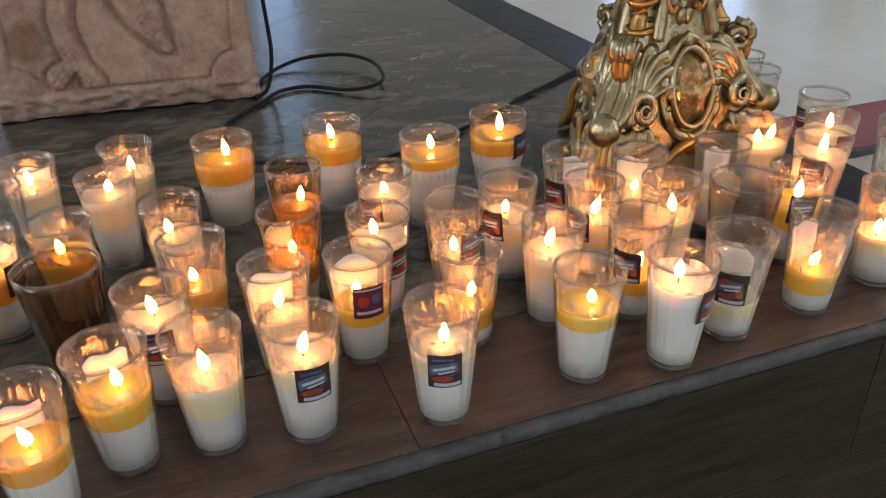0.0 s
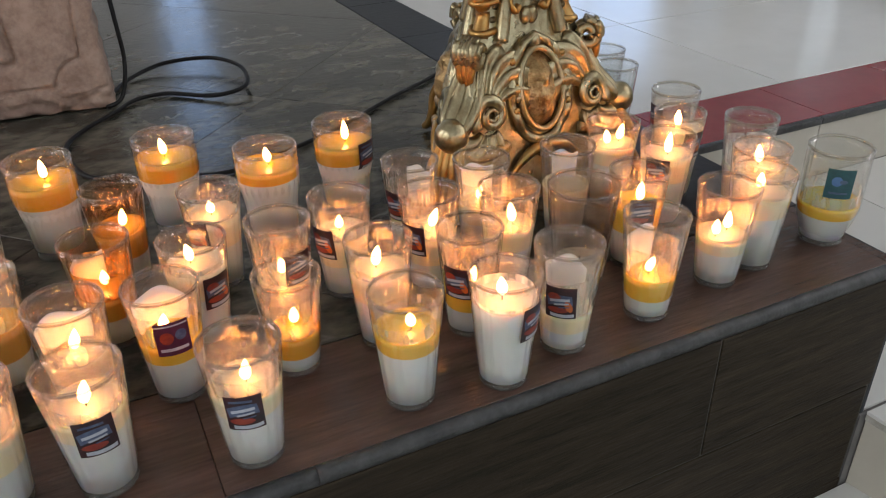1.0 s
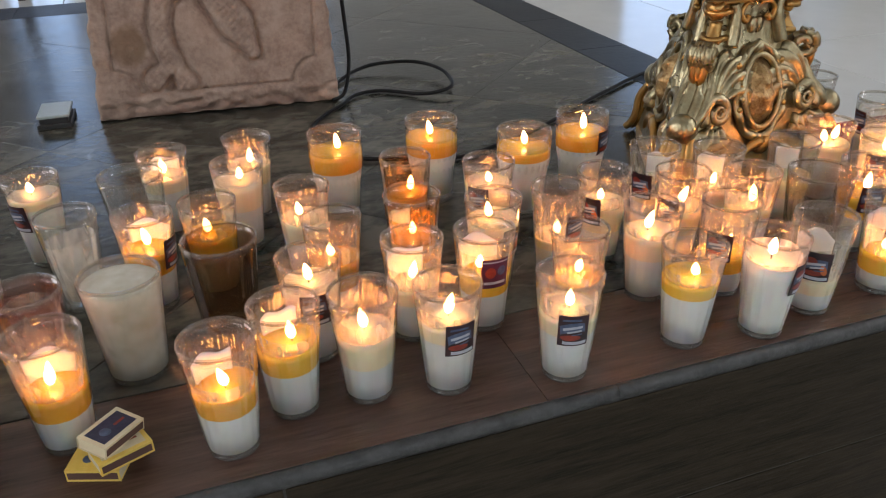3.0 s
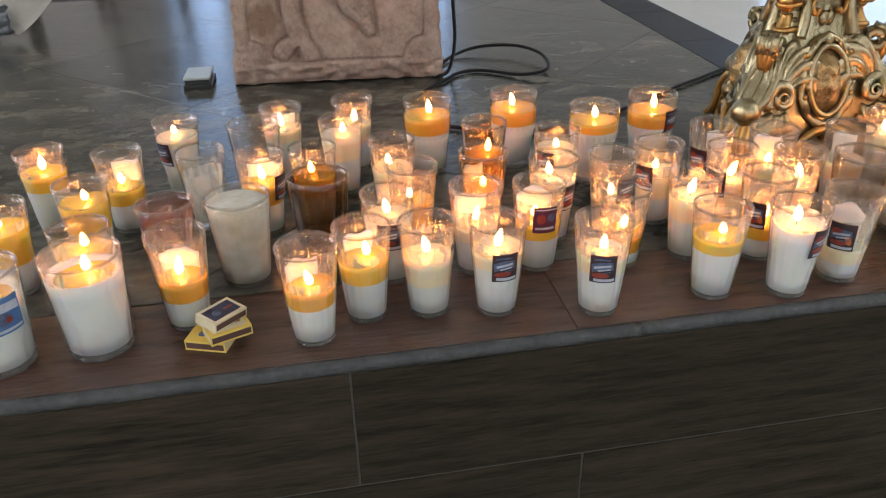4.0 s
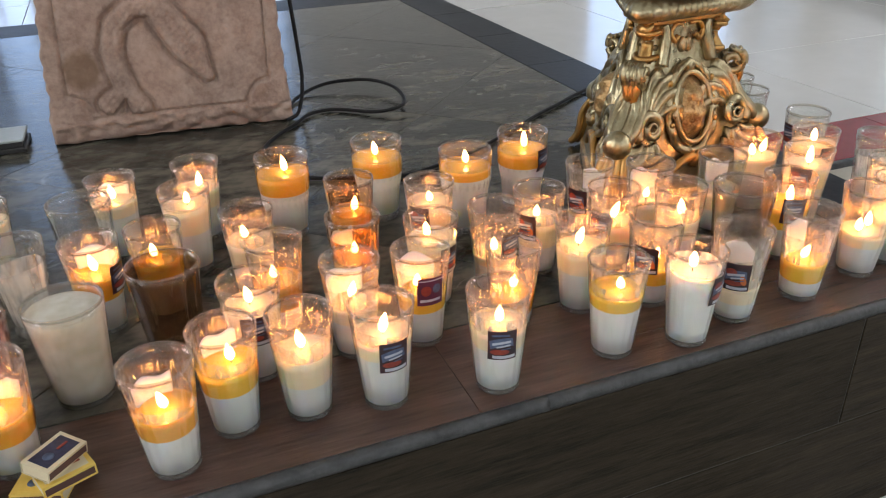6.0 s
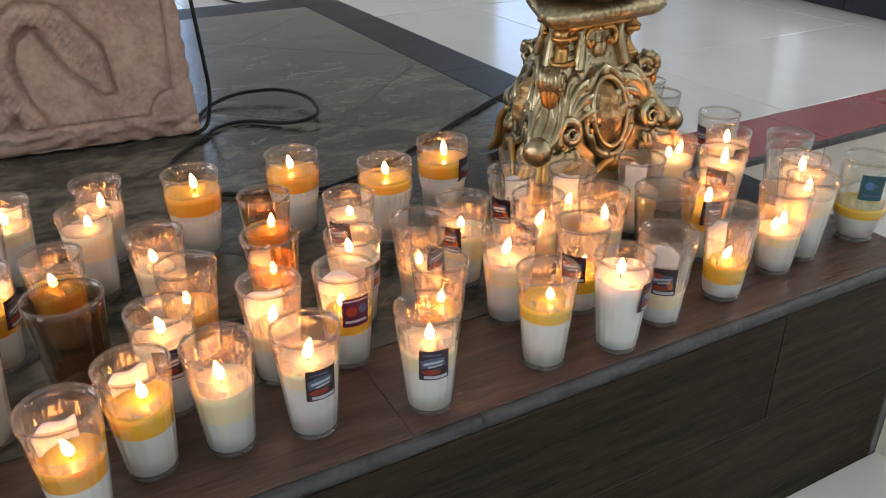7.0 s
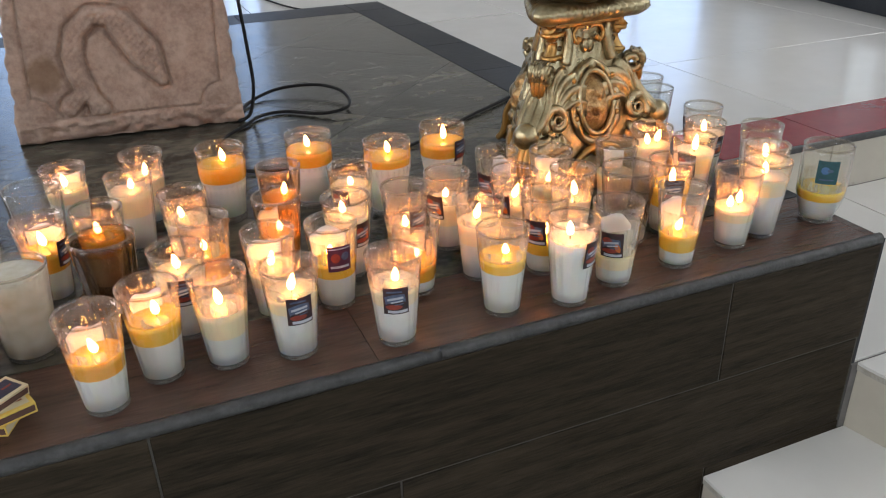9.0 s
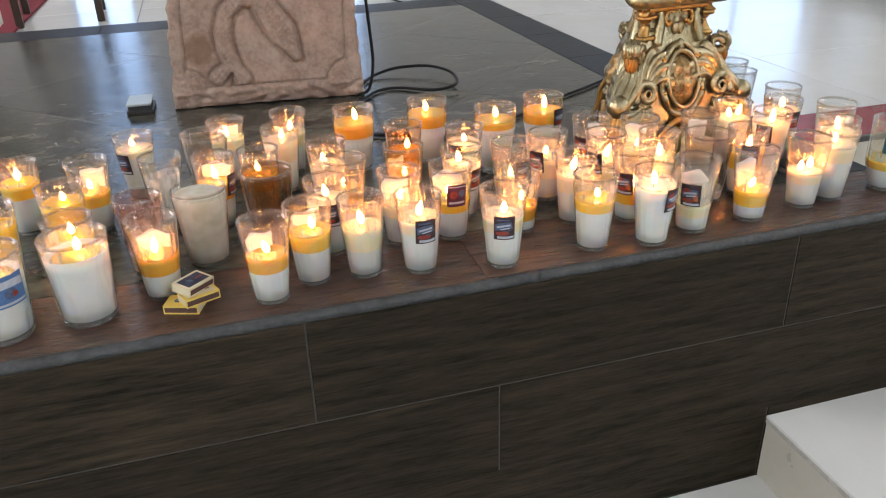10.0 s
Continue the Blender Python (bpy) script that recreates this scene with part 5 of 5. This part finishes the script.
L = "flared"
CANDLES = [
    ("A0", -1.674, 0.091, "big", 0.085, 0.105, "o", 1, (35, 0.088, "blue"), 0.13),
    ("A1", -1.554, 0.105, "big", 0.112, 0.116, "y", 1, None, 0.14),
    ("A1b", -1.572, 0.185, L, 0.070, 0.105, "y", 1, None, 0.11),
    ("A2", -1.443, 0.139, L, 0.050, 0.072, "o", 1, None, 0.11, (180, 0.105, 110)),
    ("A3", -1.275, 0.067, L, 0.060, 0.078, "o", 1, None, 0.10, (195, 0.108, 90)),
    ("A4", -1.201, 0.108, L, 0.066, 0.088, "y", 1, None, 0.11, (170, 0.115, 80)),
    ("A5", -1.114, 0.103, L, 0.056, 0.084, "n", 1, None, 0.115),
    ("A6", -1.021, 0.085, L, 0.078, 0.094, "n", 1, (4, 0.083, "dark"), 0.11),
    ("A7", -0.882, 0.057, L, 0.070, 0.088, "n", 1, (-17, 0.080, "dark"), 0.115),
    ("A8", -0.710, 0.063, L, 0.076, 0.090, "y", 1, None, 0.112),
    ("A9", -0.603, 0.045, L, 0.104, 0.104, "n", 1, (28, 0.090, "red"), 0.115, None, None, True),
    ("A10", -0.508, 0.067, L, 0.034, 0.052, "n", 0, (-45, 0.078, "red"), 0.10, (150, 0.105, 100)),
    ("A11", -0.380, 0.074, L, 0.034, 0.056, "y", 1, None, 0.10, (180, 0.108, 100)),
    ("A12", -0.250, 0.092, L, 0.052, 0.066, "n", 2, None, 0.0),
    ("A13", -0.178, 0.103, L, 0.085, 0.108, "n", 1, None, 0.11),
    ("A14", -0.038, 0.106, "footed", 0.050, 0.064, "y", 0, (-42, 0.104, "teal"), 0.085),
    ("Ba", -1.703, 0.280, L, 0.060, 0.100, "y", 1, None, 0.115),
    ("Bb", -1.698, 0.494, L, 0.078, 0.098, "y", 1, None, 0.112),
    ("Bc", -1.602, 0.339, L, 0.070, 0.105, "y", 1, None, 0.11),
    ("Bd", -1.570, 0.462, L, 0.055, 0.075, "y", 1, None, 0.12, (150, 0.118, 90)),
    ("Be", -1.492, 0.595, L, 0.098, 0.108, "n", 1, (-45, 0.085, "dark"), 0.112),
    ("Bf", -1.436, 0.436, L, 0.015, 0.015, "n", 0, None, 0.105, None, None, True),
    ("Bg", -1.352, 0.553, "wide", 0.015, 0.015, "n", 0, None, 0.0),
    ("Bh", -1.305, 0.630, L, 0.080, 0.096, "n", 1, None, 0.112, (170, 0.12, 90)),
    ("Bi", -1.339, 0.402, L, 0.060, 0.085, "o", 1, (62, 0.085, "dark"), 0.115, (160, 0.118, 130)),
    ("Bj", -1.368, 0.245, "wide", 0.126, 0.126, "n", 0, None, 0.0),
    ("Bk", -1.468, 0.239, L, 0.040, 0.040, "n", 0, None, 0.115, None, "red"),
    ("Bl", -1.250, 0.293, "wide", 0.015, 0.015, "n", 0, None, 0.0, None, "smoke"),
    ("Bm", -1.254, 0.410, L, 0.065, 0.088, "y", 1, None, 0.112),
    ("Bn", -1.199, 0.536, L, 0.075, 0.108, "n", 1, None, 0.112),
    ("Bo", -1.170, 0.645, L, 0.065, 0.089, "n", 1, None, 0.115),
    ("Bp", -1.122, 0.416, L, 0.060, 0.085, "n", 1, None, 0.115),
    ("Bq", -1.105, 0.299, L, 0.045, 0.075, "a", 1, None, 0.112),
    ("Br", -1.155, 0.204, L, 0.070, 0.100, "n", 1, (-4, 0.082, "dark"), 0.112),
    ("Bs", -1.033, 0.592, "tall", 0.092, 0.116, "o", 1, None, 0.0),
    ("Bt", -0.864, 0.594, "tall", 0.095, 0.116, "o", 1, None, 0.0),
    ("Bu", -0.952, 0.463, L, 0.050, 0.078, "a", 1, None, 0.0, None, "amber"),
    ("Bv", -0.985, 0.328, L, 0.045, 0.068, "a", 1, None, 0.105, (200, 0.110, 90), "amber"),
    ("Bw", -1.025, 0.203, L, 0.058, 0.075, "n", 1, None, 0.11, (200, 0.115, 130)),
    ("Bx", -0.839, 0.400, L, 0.070, 0.100, "n", 1, (-50, 0.085, "red"), 0.112),
    ("By", -0.884, 0.277, L, 0.075, 0.102, "n", 1, (28, 0.080, "red"), 0.112),
    ("Bz", -0.932, 0.192, L, 0.058, 0.076, "y", 1, (0, 0.092, "plum"), 0.115, (190, 0.118, 130)),
    ("Ca", -0.741, 0.485, "tall", 0.106, 0.118, "o", 1, None, 0.0),
    ("Cb", -0.612, 0.524, "tall", 0.094, 0.114, "o", 1, (33, 0.100, "dark"), 0.0),
    ("Cc", -0.784, 0.275, L, 0.050, 0.060, "n", 1, (20, 0.085, "dark"), 0.112),
    ("Cd", -0.697, 0.301, L, 0.055, 0.085, "n", 1, (-62, 0.085, "red"), 0.105),
    ("Ce", -0.804, 0.174, "swirl", 0.032, 0.054, "o", 1, None, 0.10),
    ("Cf", -0.573, 0.359, L, 0.050, 0.060, "n", 0, (-63, 0.080, "red"), 0.105, (130, 0.12, 70)),
    ("Cg", -0.694, 0.177, L, 0.070, 0.095, "n", 1, None, 0.112, (10, 0.10, 160)),
    ("Ch", -0.591, 0.259, L, 0.050, 0.080, "n", 1, (-64, 0.082, "red"), 0.105),
    ("Ci", -0.590, 0.150, L, 0.040, 0.058, "y", 1, (-54, 0.080, "red"), 0.112),
    ("Cj", -0.483, 0.319, L, 0.050, 0.070, "n", 1, None, 0.112, (160, 0.12, 90)),
    ("Ck", -0.495, 0.223, L, 0.060, 0.082, "n", 1, None, 0.112),
    ("Cl", -0.354, 0.300, L, 0.050, 0.075, "n", 0, None, 0.0, (150, 0.12, 70)),
    ("Cm", -0.406, 0.185, "wide", 0.024, 0.024, "n", 0, None, 0.0, None, "soot"),
    ("Cn", -0.319, 0.184, L, 0.060, 0.087, "y", 1, (-25, 0.09, "dark"), 0.112),
    ("Co", -0.243, 0.343, L, 0.080, 0.100, "n", 2, None, 0.0),
    ("Cp", -0.067, 0.409, L, 0.070, 0.070, "n", 0, (-95, 0.095, "dark"), 0.110),
    ("Cq", -0.131, 0.324, L, 0.095, 0.112, "n", 1, (0, 0.095, "red"), 0.112),
    ("Cr", -0.208, 0.259, L, 0.080, 0.108, "n", 1, (-60, 0.092, "red"), 0.112),
    ("Cs", -0.050, 0.257, L, 0.060, 0.060, "n", 0, None, 0.105, None, None, True),
    ("Ct", -0.123, 0.164, L, 0.085, 0.108, "n", 1, None, 0.12),
    ("Cu", -0.031, 0.657, L, 0.015, 0.015, "n", 0, None, 0.06),
    ("Cv", -0.070, 0.568, L, 0.015, 0.015, "n", 0, None, 0.07),
]
for c in CANDLES:
    votive(*c)

# ---------------------------------------------------------------- match boxes


def matchbox(name, place, turn, tilt, cover, panel, label):
    root = new(name)
    root.matrix_world = pose(*place, tilt[0], tilt[1], turn)
    tagged(root, label, "matchbox", "match boxes in a small pile")
    l, w, h = 0.056, 0.036, 0.0145
    bm = bmesh.new()
    t = 0.0009
    for b in ((-l / 2, -w / 2, 0, l / 2, w / 2, t), (-l / 2, -w / 2, h - t, l / 2, w / 2, h), (-l / 2, -w / 2, t, l / 2, -w / 2 + t, h - t), (-l / 2, w / 2 - t, t, l / 2, w / 2, h - t)):
        box_into(bm, *b)
    part("sleeve", bm, cover, root, smooth=False)
    bm = bmesh.new()
    for b in ((-l / 2 + 0.0005, -w / 2 + 0.0015, 0.0014, l / 2 - 0.0005, w / 2 - 0.0015, 0.0022), (-l / 2 + 0.0005, -w / 2 + 0.0015, 0.0022, -l / 2 + 0.0013, w / 2 - 0.0015, h - 0.0016),
              (l / 2 - 0.0013, -w / 2 + 0.0015, 0.0022, l / 2 - 0.0005, w / 2 - 0.0015, h - 0.0016)):
        box_into(bm, *b)
    part("tray", bm, CARD_CREAM, root, smooth=False)
    part("striking_strip", box(-l / 2 + 0.002, -w / 2 - 0.0004, 0.003, l / 2 - 0.002, -w / 2 - 0.0001, h - 0.003), STRIKER, root, smooth=False)
    pn = part("printed_panel", box(-l / 2 + 0.005, -w / 2 + 0.005, h + 0.0001, l / 2 - 0.005, w / 2 - 0.005, h + 0.0004), panel, root, smooth=False)
    bm = lathe([(0, h + 0.0005), (0.006, h + 0.0005), (0.006, h + 0.0009), (0, h + 0.0009)], 20)
    bm.transform(Matrix.Translation((-0.009, -0.001, 0)))
    part("emblem", bm, INK_BLUE, pn)
    part("print_bar", box(0.004, -0.002, h + 0.0005, 0.018, 0.001, h + 0.0009), INK_RED, pn, smooth=False)
    return root


matchbox("matchbox", (-1.412, 0.080, 0.0003), -20, (0, 0), CARD_YELLOW, CARD_YELLOW, "yellow cardboard matchbox lying at the bottom of a pile")
matchbox("matchbox", (-1.388, 0.076, 0.0155), 22, (0, 0), CARD_YELLOW, CARD_CREAM, "yellow and cream matchbox in the middle of a pile")
matchbox("matchbox", (-1.395, 0.086, 0.0320), 48, (7, 4), CARD_CREAM, CARD_NAVY, "cream matchbox with a navy printed panel on top of a pile")

# ---------------------------------------------------------------- small black box with a grey plate
bx = thing("junction_box", (-1.526, 1.305, 0), "small black box with a grey-green top plate on the slate floor", "box", turn=-2)
part("body", box(-0.036, -0.055, 0.0, 0.036, 0.055, 0.012, 0.002), BOX_BLACK, bx, smooth=False)
part("spacer", box(-0.030, -0.049, 0.012, 0.030, 0.049, 0.024, 0.001), BOX_BLACK, bx, smooth=False)
part("top_plate", box(-0.034, -0.053, 0.024, 0.034, 0.053, 0.031, 0.002), BOX_TOP, bx, "grey-green plate", smooth=False)

# ---------------------------------------------------------------- table with a white cloth whose corner hangs near the floor
tb = thing("draped_table", (-2.024, 1.978, 0), "dark wooden table under a white cloth with silver brocade", "table", turn=0)
part("tabletop", box(-1.0, 0.02, 0.70, 0.03, 0.62, 0.74, 0.006, 2), DARKWOOD, tb, smooth=False)
for lx in (-0.96, -0.27):
    for ly in (0.04, 0.55):
        part("leg", box(lx, ly, 0.0, lx + 0.05, ly + 0.05, 0.70, 0.004), DARKWOOD, tb, smooth=False)


def cloth_bm():
    """The front fall of a cloth: a straight hem that slants up at the near corner, in soft folds."""
    bm = bmesh.new()
    nx, nz = 60, 30
    grid = []
    for j in range(nz + 1):
        row = []
        for i in range(nx + 1):
            u = -1.02 + 1.08 * i / nx
            hem = 0.012 + max(0.0, u + 0.118) * 0.85 + 0.006 * math.sin(u * 31)
            z = 0.742 + (hem - 0.742) * j / nz
            fold = 0.014 * math.sin(u * 24 + 0.8 * math.sin(u * 9)) * (j / nz) ** 0.8
            row.append(bm.verts.new((u, fold - 0.012 - 0.02 * (j / nz), z)))
        grid.append(row)
    for j in range(nz):
        for i in range(nx):
            bm.faces.new((grid[j][i], grid[j][i + 1], grid[j + 1][i + 1], grid[j + 1][i]))
    top = [bm.verts.new((-1.02 + 1.08 * i / nx, 0.64, 0.744)) for i in range(nx + 1)]
    for i in range(nx):
        bm.faces.new((top[i], top[i + 1], grid[0][i + 1], grid[0][i]))
    bmesh.ops.solidify(bm, geom=bm.faces[:], thickness=0.003)
    return bm


cl = part("cloth", cloth_bm(), CLOTH, tb, "white cloth hanging in soft folds")
bm = bmesh.new()
vs = []
for j in range(9):
    for i in range(9):
        u, z = -0.205 + 0.085 * i / 8, 0.022 + 0.09 * j / 8 + max(0, (i - 6) * 0.004)
        pinch = 0.016 * abs(math.sin(j * 0.9)) if i in (0, 8) else 0
        vs.append(bm.verts.new((u + (pinch if i == 0 else -pinch), -0.052 - 0.010 * noise.noise(Vector((i * 0.9, j * 0.9, 2))), z)))
for j in range(8):
    for i in range(8):
        bm.faces.new((vs[j * 9 + i], vs[j * 9 + i + 1], vs[(j + 1) * 9 + i + 1], vs[(j + 1) * 9 + i]))
bmesh.ops.solidify(bm, geom=bm.faces[:], thickness=0.004)
part("brocade_motif", bm, SILVER, cl, "crumpled silver brocade motif")

# ---------------------------------------------------------------- red carpet and a dark chair beyond the platform
structure("carpet", box(-4.6, 3.09, UP, -2.25, RY1 - 0.3, UP + 0.012, 0.004), CARPET, "red carpet runner on the white floor")


def chair(place, turn):
    root = thing("wooden_chair", place, "dark-stained wooden chair standing on the white floor", "chair", turn=turn)
    part("seat", box(-0.22, -0.22, 0.43, 0.22, 0.22, 0.46, 0.01, 2), DARKWOOD, root)
    for x in (-0.2, 0.2):
        for y in (-0.2, 0.2):
            part("leg", box(x - 0.019, y - 0.019, 0.0, x + 0.019, y + 0.019, 0.43 if y < 0 else 0.95, 0.004), DARKWOOD, root, smooth=False)
    for z in (0.62, 0.76, 0.90):
        part("back_slat", box(-0.18, 0.19, z, 0.18, 0.21, z + 0.06, 0.004), DARKWOOD, root, smooth=False)
    part("stretcher", box(-0.18, -0.21, 0.16, 0.18, -0.19, 0.19, 0.003), DARKWOOD, root, smooth=False)
    return root


chair((-2.061, 3.846, UP), 4)

# ---------------------------------------------------------------- tiles of platform, steps and floors
plat = core
for k, x0 in enumerate([-0.925 + 0.915 * n for n in range(-3, 2)]):
    a, b = max(PX0, x0), min(PX1 - 0.012, x0 + 0.9144)
    part("ledge_tile", box(a, 0.012, -0.0068, b, 0.196, 0.0, 0.0005), WOODTILE, plat, smooth=False)
for k in range(4):
    a = PX0 + k * (PX1 - PX0) / 4
    b = a + (PX1 - PX0) / 4 - 0.0008
    bm = bmesh.new()
    m = 60
    rows = []
    for i in range(m + 1):
        x = a + (b - a) * i / m
        w = 0.0016 * noise.noise(Vector((x * 21, 1, 0))) + 0.0012 * noise.noise(Vector((x * 70, 5, 0)))
        rows.append([bm.verts.new((x, 0.0125, -0.0004)), bm.verts.new((x, 0.006 + w, -0.0002)), bm.verts.new((x, 0.001 + w, -0.0035 + w * 0.6)), bm.verts.new((x, -0.0008 + 0.3 * w, -0.009)),
                     bm.verts.new((x, -0.0004, -0.0165)), bm.verts.new((x, 0.006, -0.0165)), bm.verts.new((x, 0.0125, -0.012))])
    for p, q in zip(rows, rows[1:]):
        for j in range(7):
            bm.faces.new((p[j], p[(j + 1) % 7], q[(j + 1) % 7], q[j]))
    bm.faces.new(rows[0][::-1])
    bm.faces.new(rows[-1])
    bmesh.ops.recalc_face_normals(bm, faces=bm.faces)
    part("edge_trim", bm, EDGE, plat, "worn grey rounded edge strip")
# riser tiles of the front face, in the wood-look tile coloured as shaded
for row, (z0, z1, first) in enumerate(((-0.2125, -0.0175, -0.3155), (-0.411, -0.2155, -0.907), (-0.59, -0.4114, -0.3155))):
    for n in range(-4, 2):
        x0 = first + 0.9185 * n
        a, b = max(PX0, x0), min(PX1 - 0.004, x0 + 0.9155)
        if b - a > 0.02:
            part("riser_tile", box(a, -0.0015, z0, b, 0.0062, z1, 0.001), FACETILE_SHADED, plat, smooth=False)
# diagonal slate tiles
side = 0.945
for i in range(-8, 8):
    for j in range(-8, 8):
        c1, c2 = -2.64 + side * i, -0.425 + side * j          # x - y and x + y
        g = 0.0007
        quad = [((p + q) / 2, (q - p) / 2) for p, q in ((c1 + g, c2 + g), (c1 + side - g, c2 + g), (c1 + side - g, c2 + side - g), (c1 + g, c2 + side - g))]
        quad = clip(quad, PX0, 0.199, -0.150, 2.568)
        if len(quad) > 2:
            part("slate_tile", slab(quad, -0.0068, 0.0, 0.0008), SLATE, plat, smooth=False)
for k in range(7):
    y0 = 0.199 + k * 0.4
    part("border_tile", box(-0.1468, y0, -0.0068, PX1, min(y0 + 0.3985, PY1), 0.0, 0.0008), BORDER, plat, smooth=False)
for k in range(6):
    x0 = PX0 + k * 0.55
    part("border_tile", box(x0, 2.5708, -0.0068, min(x0 + 0.5475, -0.15), PY1, 0.0, 0.0008), BORDER, plat, smooth=False)
for k in range(6):
    y0 = 0.668 + k * 0.4
    part("side_tile", box(PX1 - 0.004, y0, UP, PX1 + 0.003, min(y0 + 0.397, PY1), -0.0075), BORDER, plat, smooth=False)
part("side_tile", box(PX1 - 0.004, 0.0, MID, PX1 + 0.003, 0.648, -0.0075), BORDER, plat, smooth=False)


def floor_tiles(parent, x0, y0, x1, y1, z, ox, oy, sx, sy, material, name="floor_tile", gap=0.0018, thick=0.006):
    i0, i1 = math.floor((x0 - ox) / sx), math.ceil((x1 - ox) / sx)
    j0, j1 = math.floor((y0 - oy) / sy), math.ceil((y1 - oy) / sy)
    for i in range(i0, i1):
        for j in range(j0, j1):
            a, b = max(x0, ox + i * sx + gap), min(x1, ox + (i + 1) * sx - gap)
            c, d = max(y0, oy + j * sy + gap), min(y1, oy + (j + 1) * sy - gap)
            if b - a > 0.01 and d - c > 0.01:
                part(name, box(a, c, z - thick, b, d, z, 0.0007), material, parent, smooth=False)


floor_tiles(upper, PX1 + 0.006, 0.889, 3.6, PY1, UP, 0.740, 1.580, 1.2, 1.2, WHITE_TILE)
floor_tiles(upper, RX0, PY1 + 0.002, 3.6, RY1, UP, 0.740, 1.580, 1.2, 1.2, WHITE_TILE)
floor_tiles(upper, PX1 + 0.006, 0.666, RX1, 0.886, UP, 0.25, 0.0, 0.40, 1.0, RED_TILE, "red_tile", 0.0012)
for k in range(10):
    x0 = PX1 + 0.006 + k * 0.6
    part("nosing", box(x0, 0.648, UP - 0.016, x0 + 0.598, 0.6645, UP + 0.001, 0.004, 2), EDGE, upper, "grey worn stone nosing", smooth=False)
    part("riser_tile", box(x0, 0.653, MID, x0 + 0.597, 0.6605, UP - 0.0175, 0.001), BEIGE_TILE, upper, smooth=False)
floor_tiles(landing_back, PX1 + 0.005, 0.0, 3.6, 0.651, MID, 0.640, 0.004, 1.2, 1.2, WHITE_TILE)
floor_tiles(ground, -3.2, -2.4, 3.0, -0.004, LOW, -0.577, 0.0, 0.6, 0.6, WHITE_TILE)


def rounded_tiles(parent, plan, z, low, top_mat, wide):
    """A tread plate with an overhanging rounded lip and upright riser tiles below it."""
    part("tread_tile", slab(plan, z - 0.0062, z, 0.0007), top_mat, parent, smooth=False)
    part("nosing", slab(plan, z - 0.018, z - 0.0064, 0.001), MORTAR, parent, "rough pale mortar lip under the tread", smooth=False)
    pts = [Vector((x, y, 0)) for x, y in plan]
    run = []
    for a, b in zip(pts, pts[1:-1]):
        m = max(1, round((b - a).length / 0.01))
        run += [a.lerp(b, k / m) for k in range(m)]
    acc, first = 0.0, run[0]
    for a, b in zip(run, run[1:]):
        acc += (b - a).length
        if acc > wide:
            d = (b - first).normalized()
            nrm = Vector((d.y, -d.x, 0))
            p, q = first + d * 0.0012 - nrm * 0.002, b - d * 0.0012 - nrm * 0.002
            bm = slab([(p.x, p.y), (q.x, q.y), (q.x - nrm.x * 0.02, q.y - nrm.y * 0.02), (p.x - nrm.x * 0.02, p.y - nrm.y * 0.02)], low, z - 0.0185)
            bmesh.ops.recalc_face_normals(bm, faces=bm.faces)
            part("riser_tile", bm, BEIGE_TILE, parent, smooth=False)
            acc, first = 0.0, b


rounded_tiles(landing, landing_plan[1:-2] + [(3.0, -0.21), (3.0, -0.0015)], MID, STEP, WHITE_TILE, 0.088)
rounded_tiles(tread, [(-0.317, -0.0025)] + tread_plan[1:-2] + [(3.0, -0.72), (3.0, -0.0025)], STEP, LOW, WHITE_TILE, 0.29)

# floors that close the church beside the platform and beyond the steps
side_floor = structure("floor_side", box(RX0, 0.0, LOW - 0.1, PX0 - 0.001, PY1 - 0.008, UP - 0.0065), WHITE_GROUT, "white tiled church floor beside the platform")
floor_tiles(side_floor, RX0, 0.002, PX0 - 0.004, PY1 - 0.002, UP, 0.690, 1.560, 1.2, 1.2, WHITE_TILE)
landing_end = structure("step_landing_end", box(3.602, 0.001, LOW - 0.1, RX1, 0.652, MID - 0.0065), WHITE_GROUT, "white tiled landing running on to the wall")
floor_tiles(landing_end, 3.604, 0.002, RX1, 0.650, MID, 0.640, 0.004, 1.2, 1.2, WHITE_TILE)
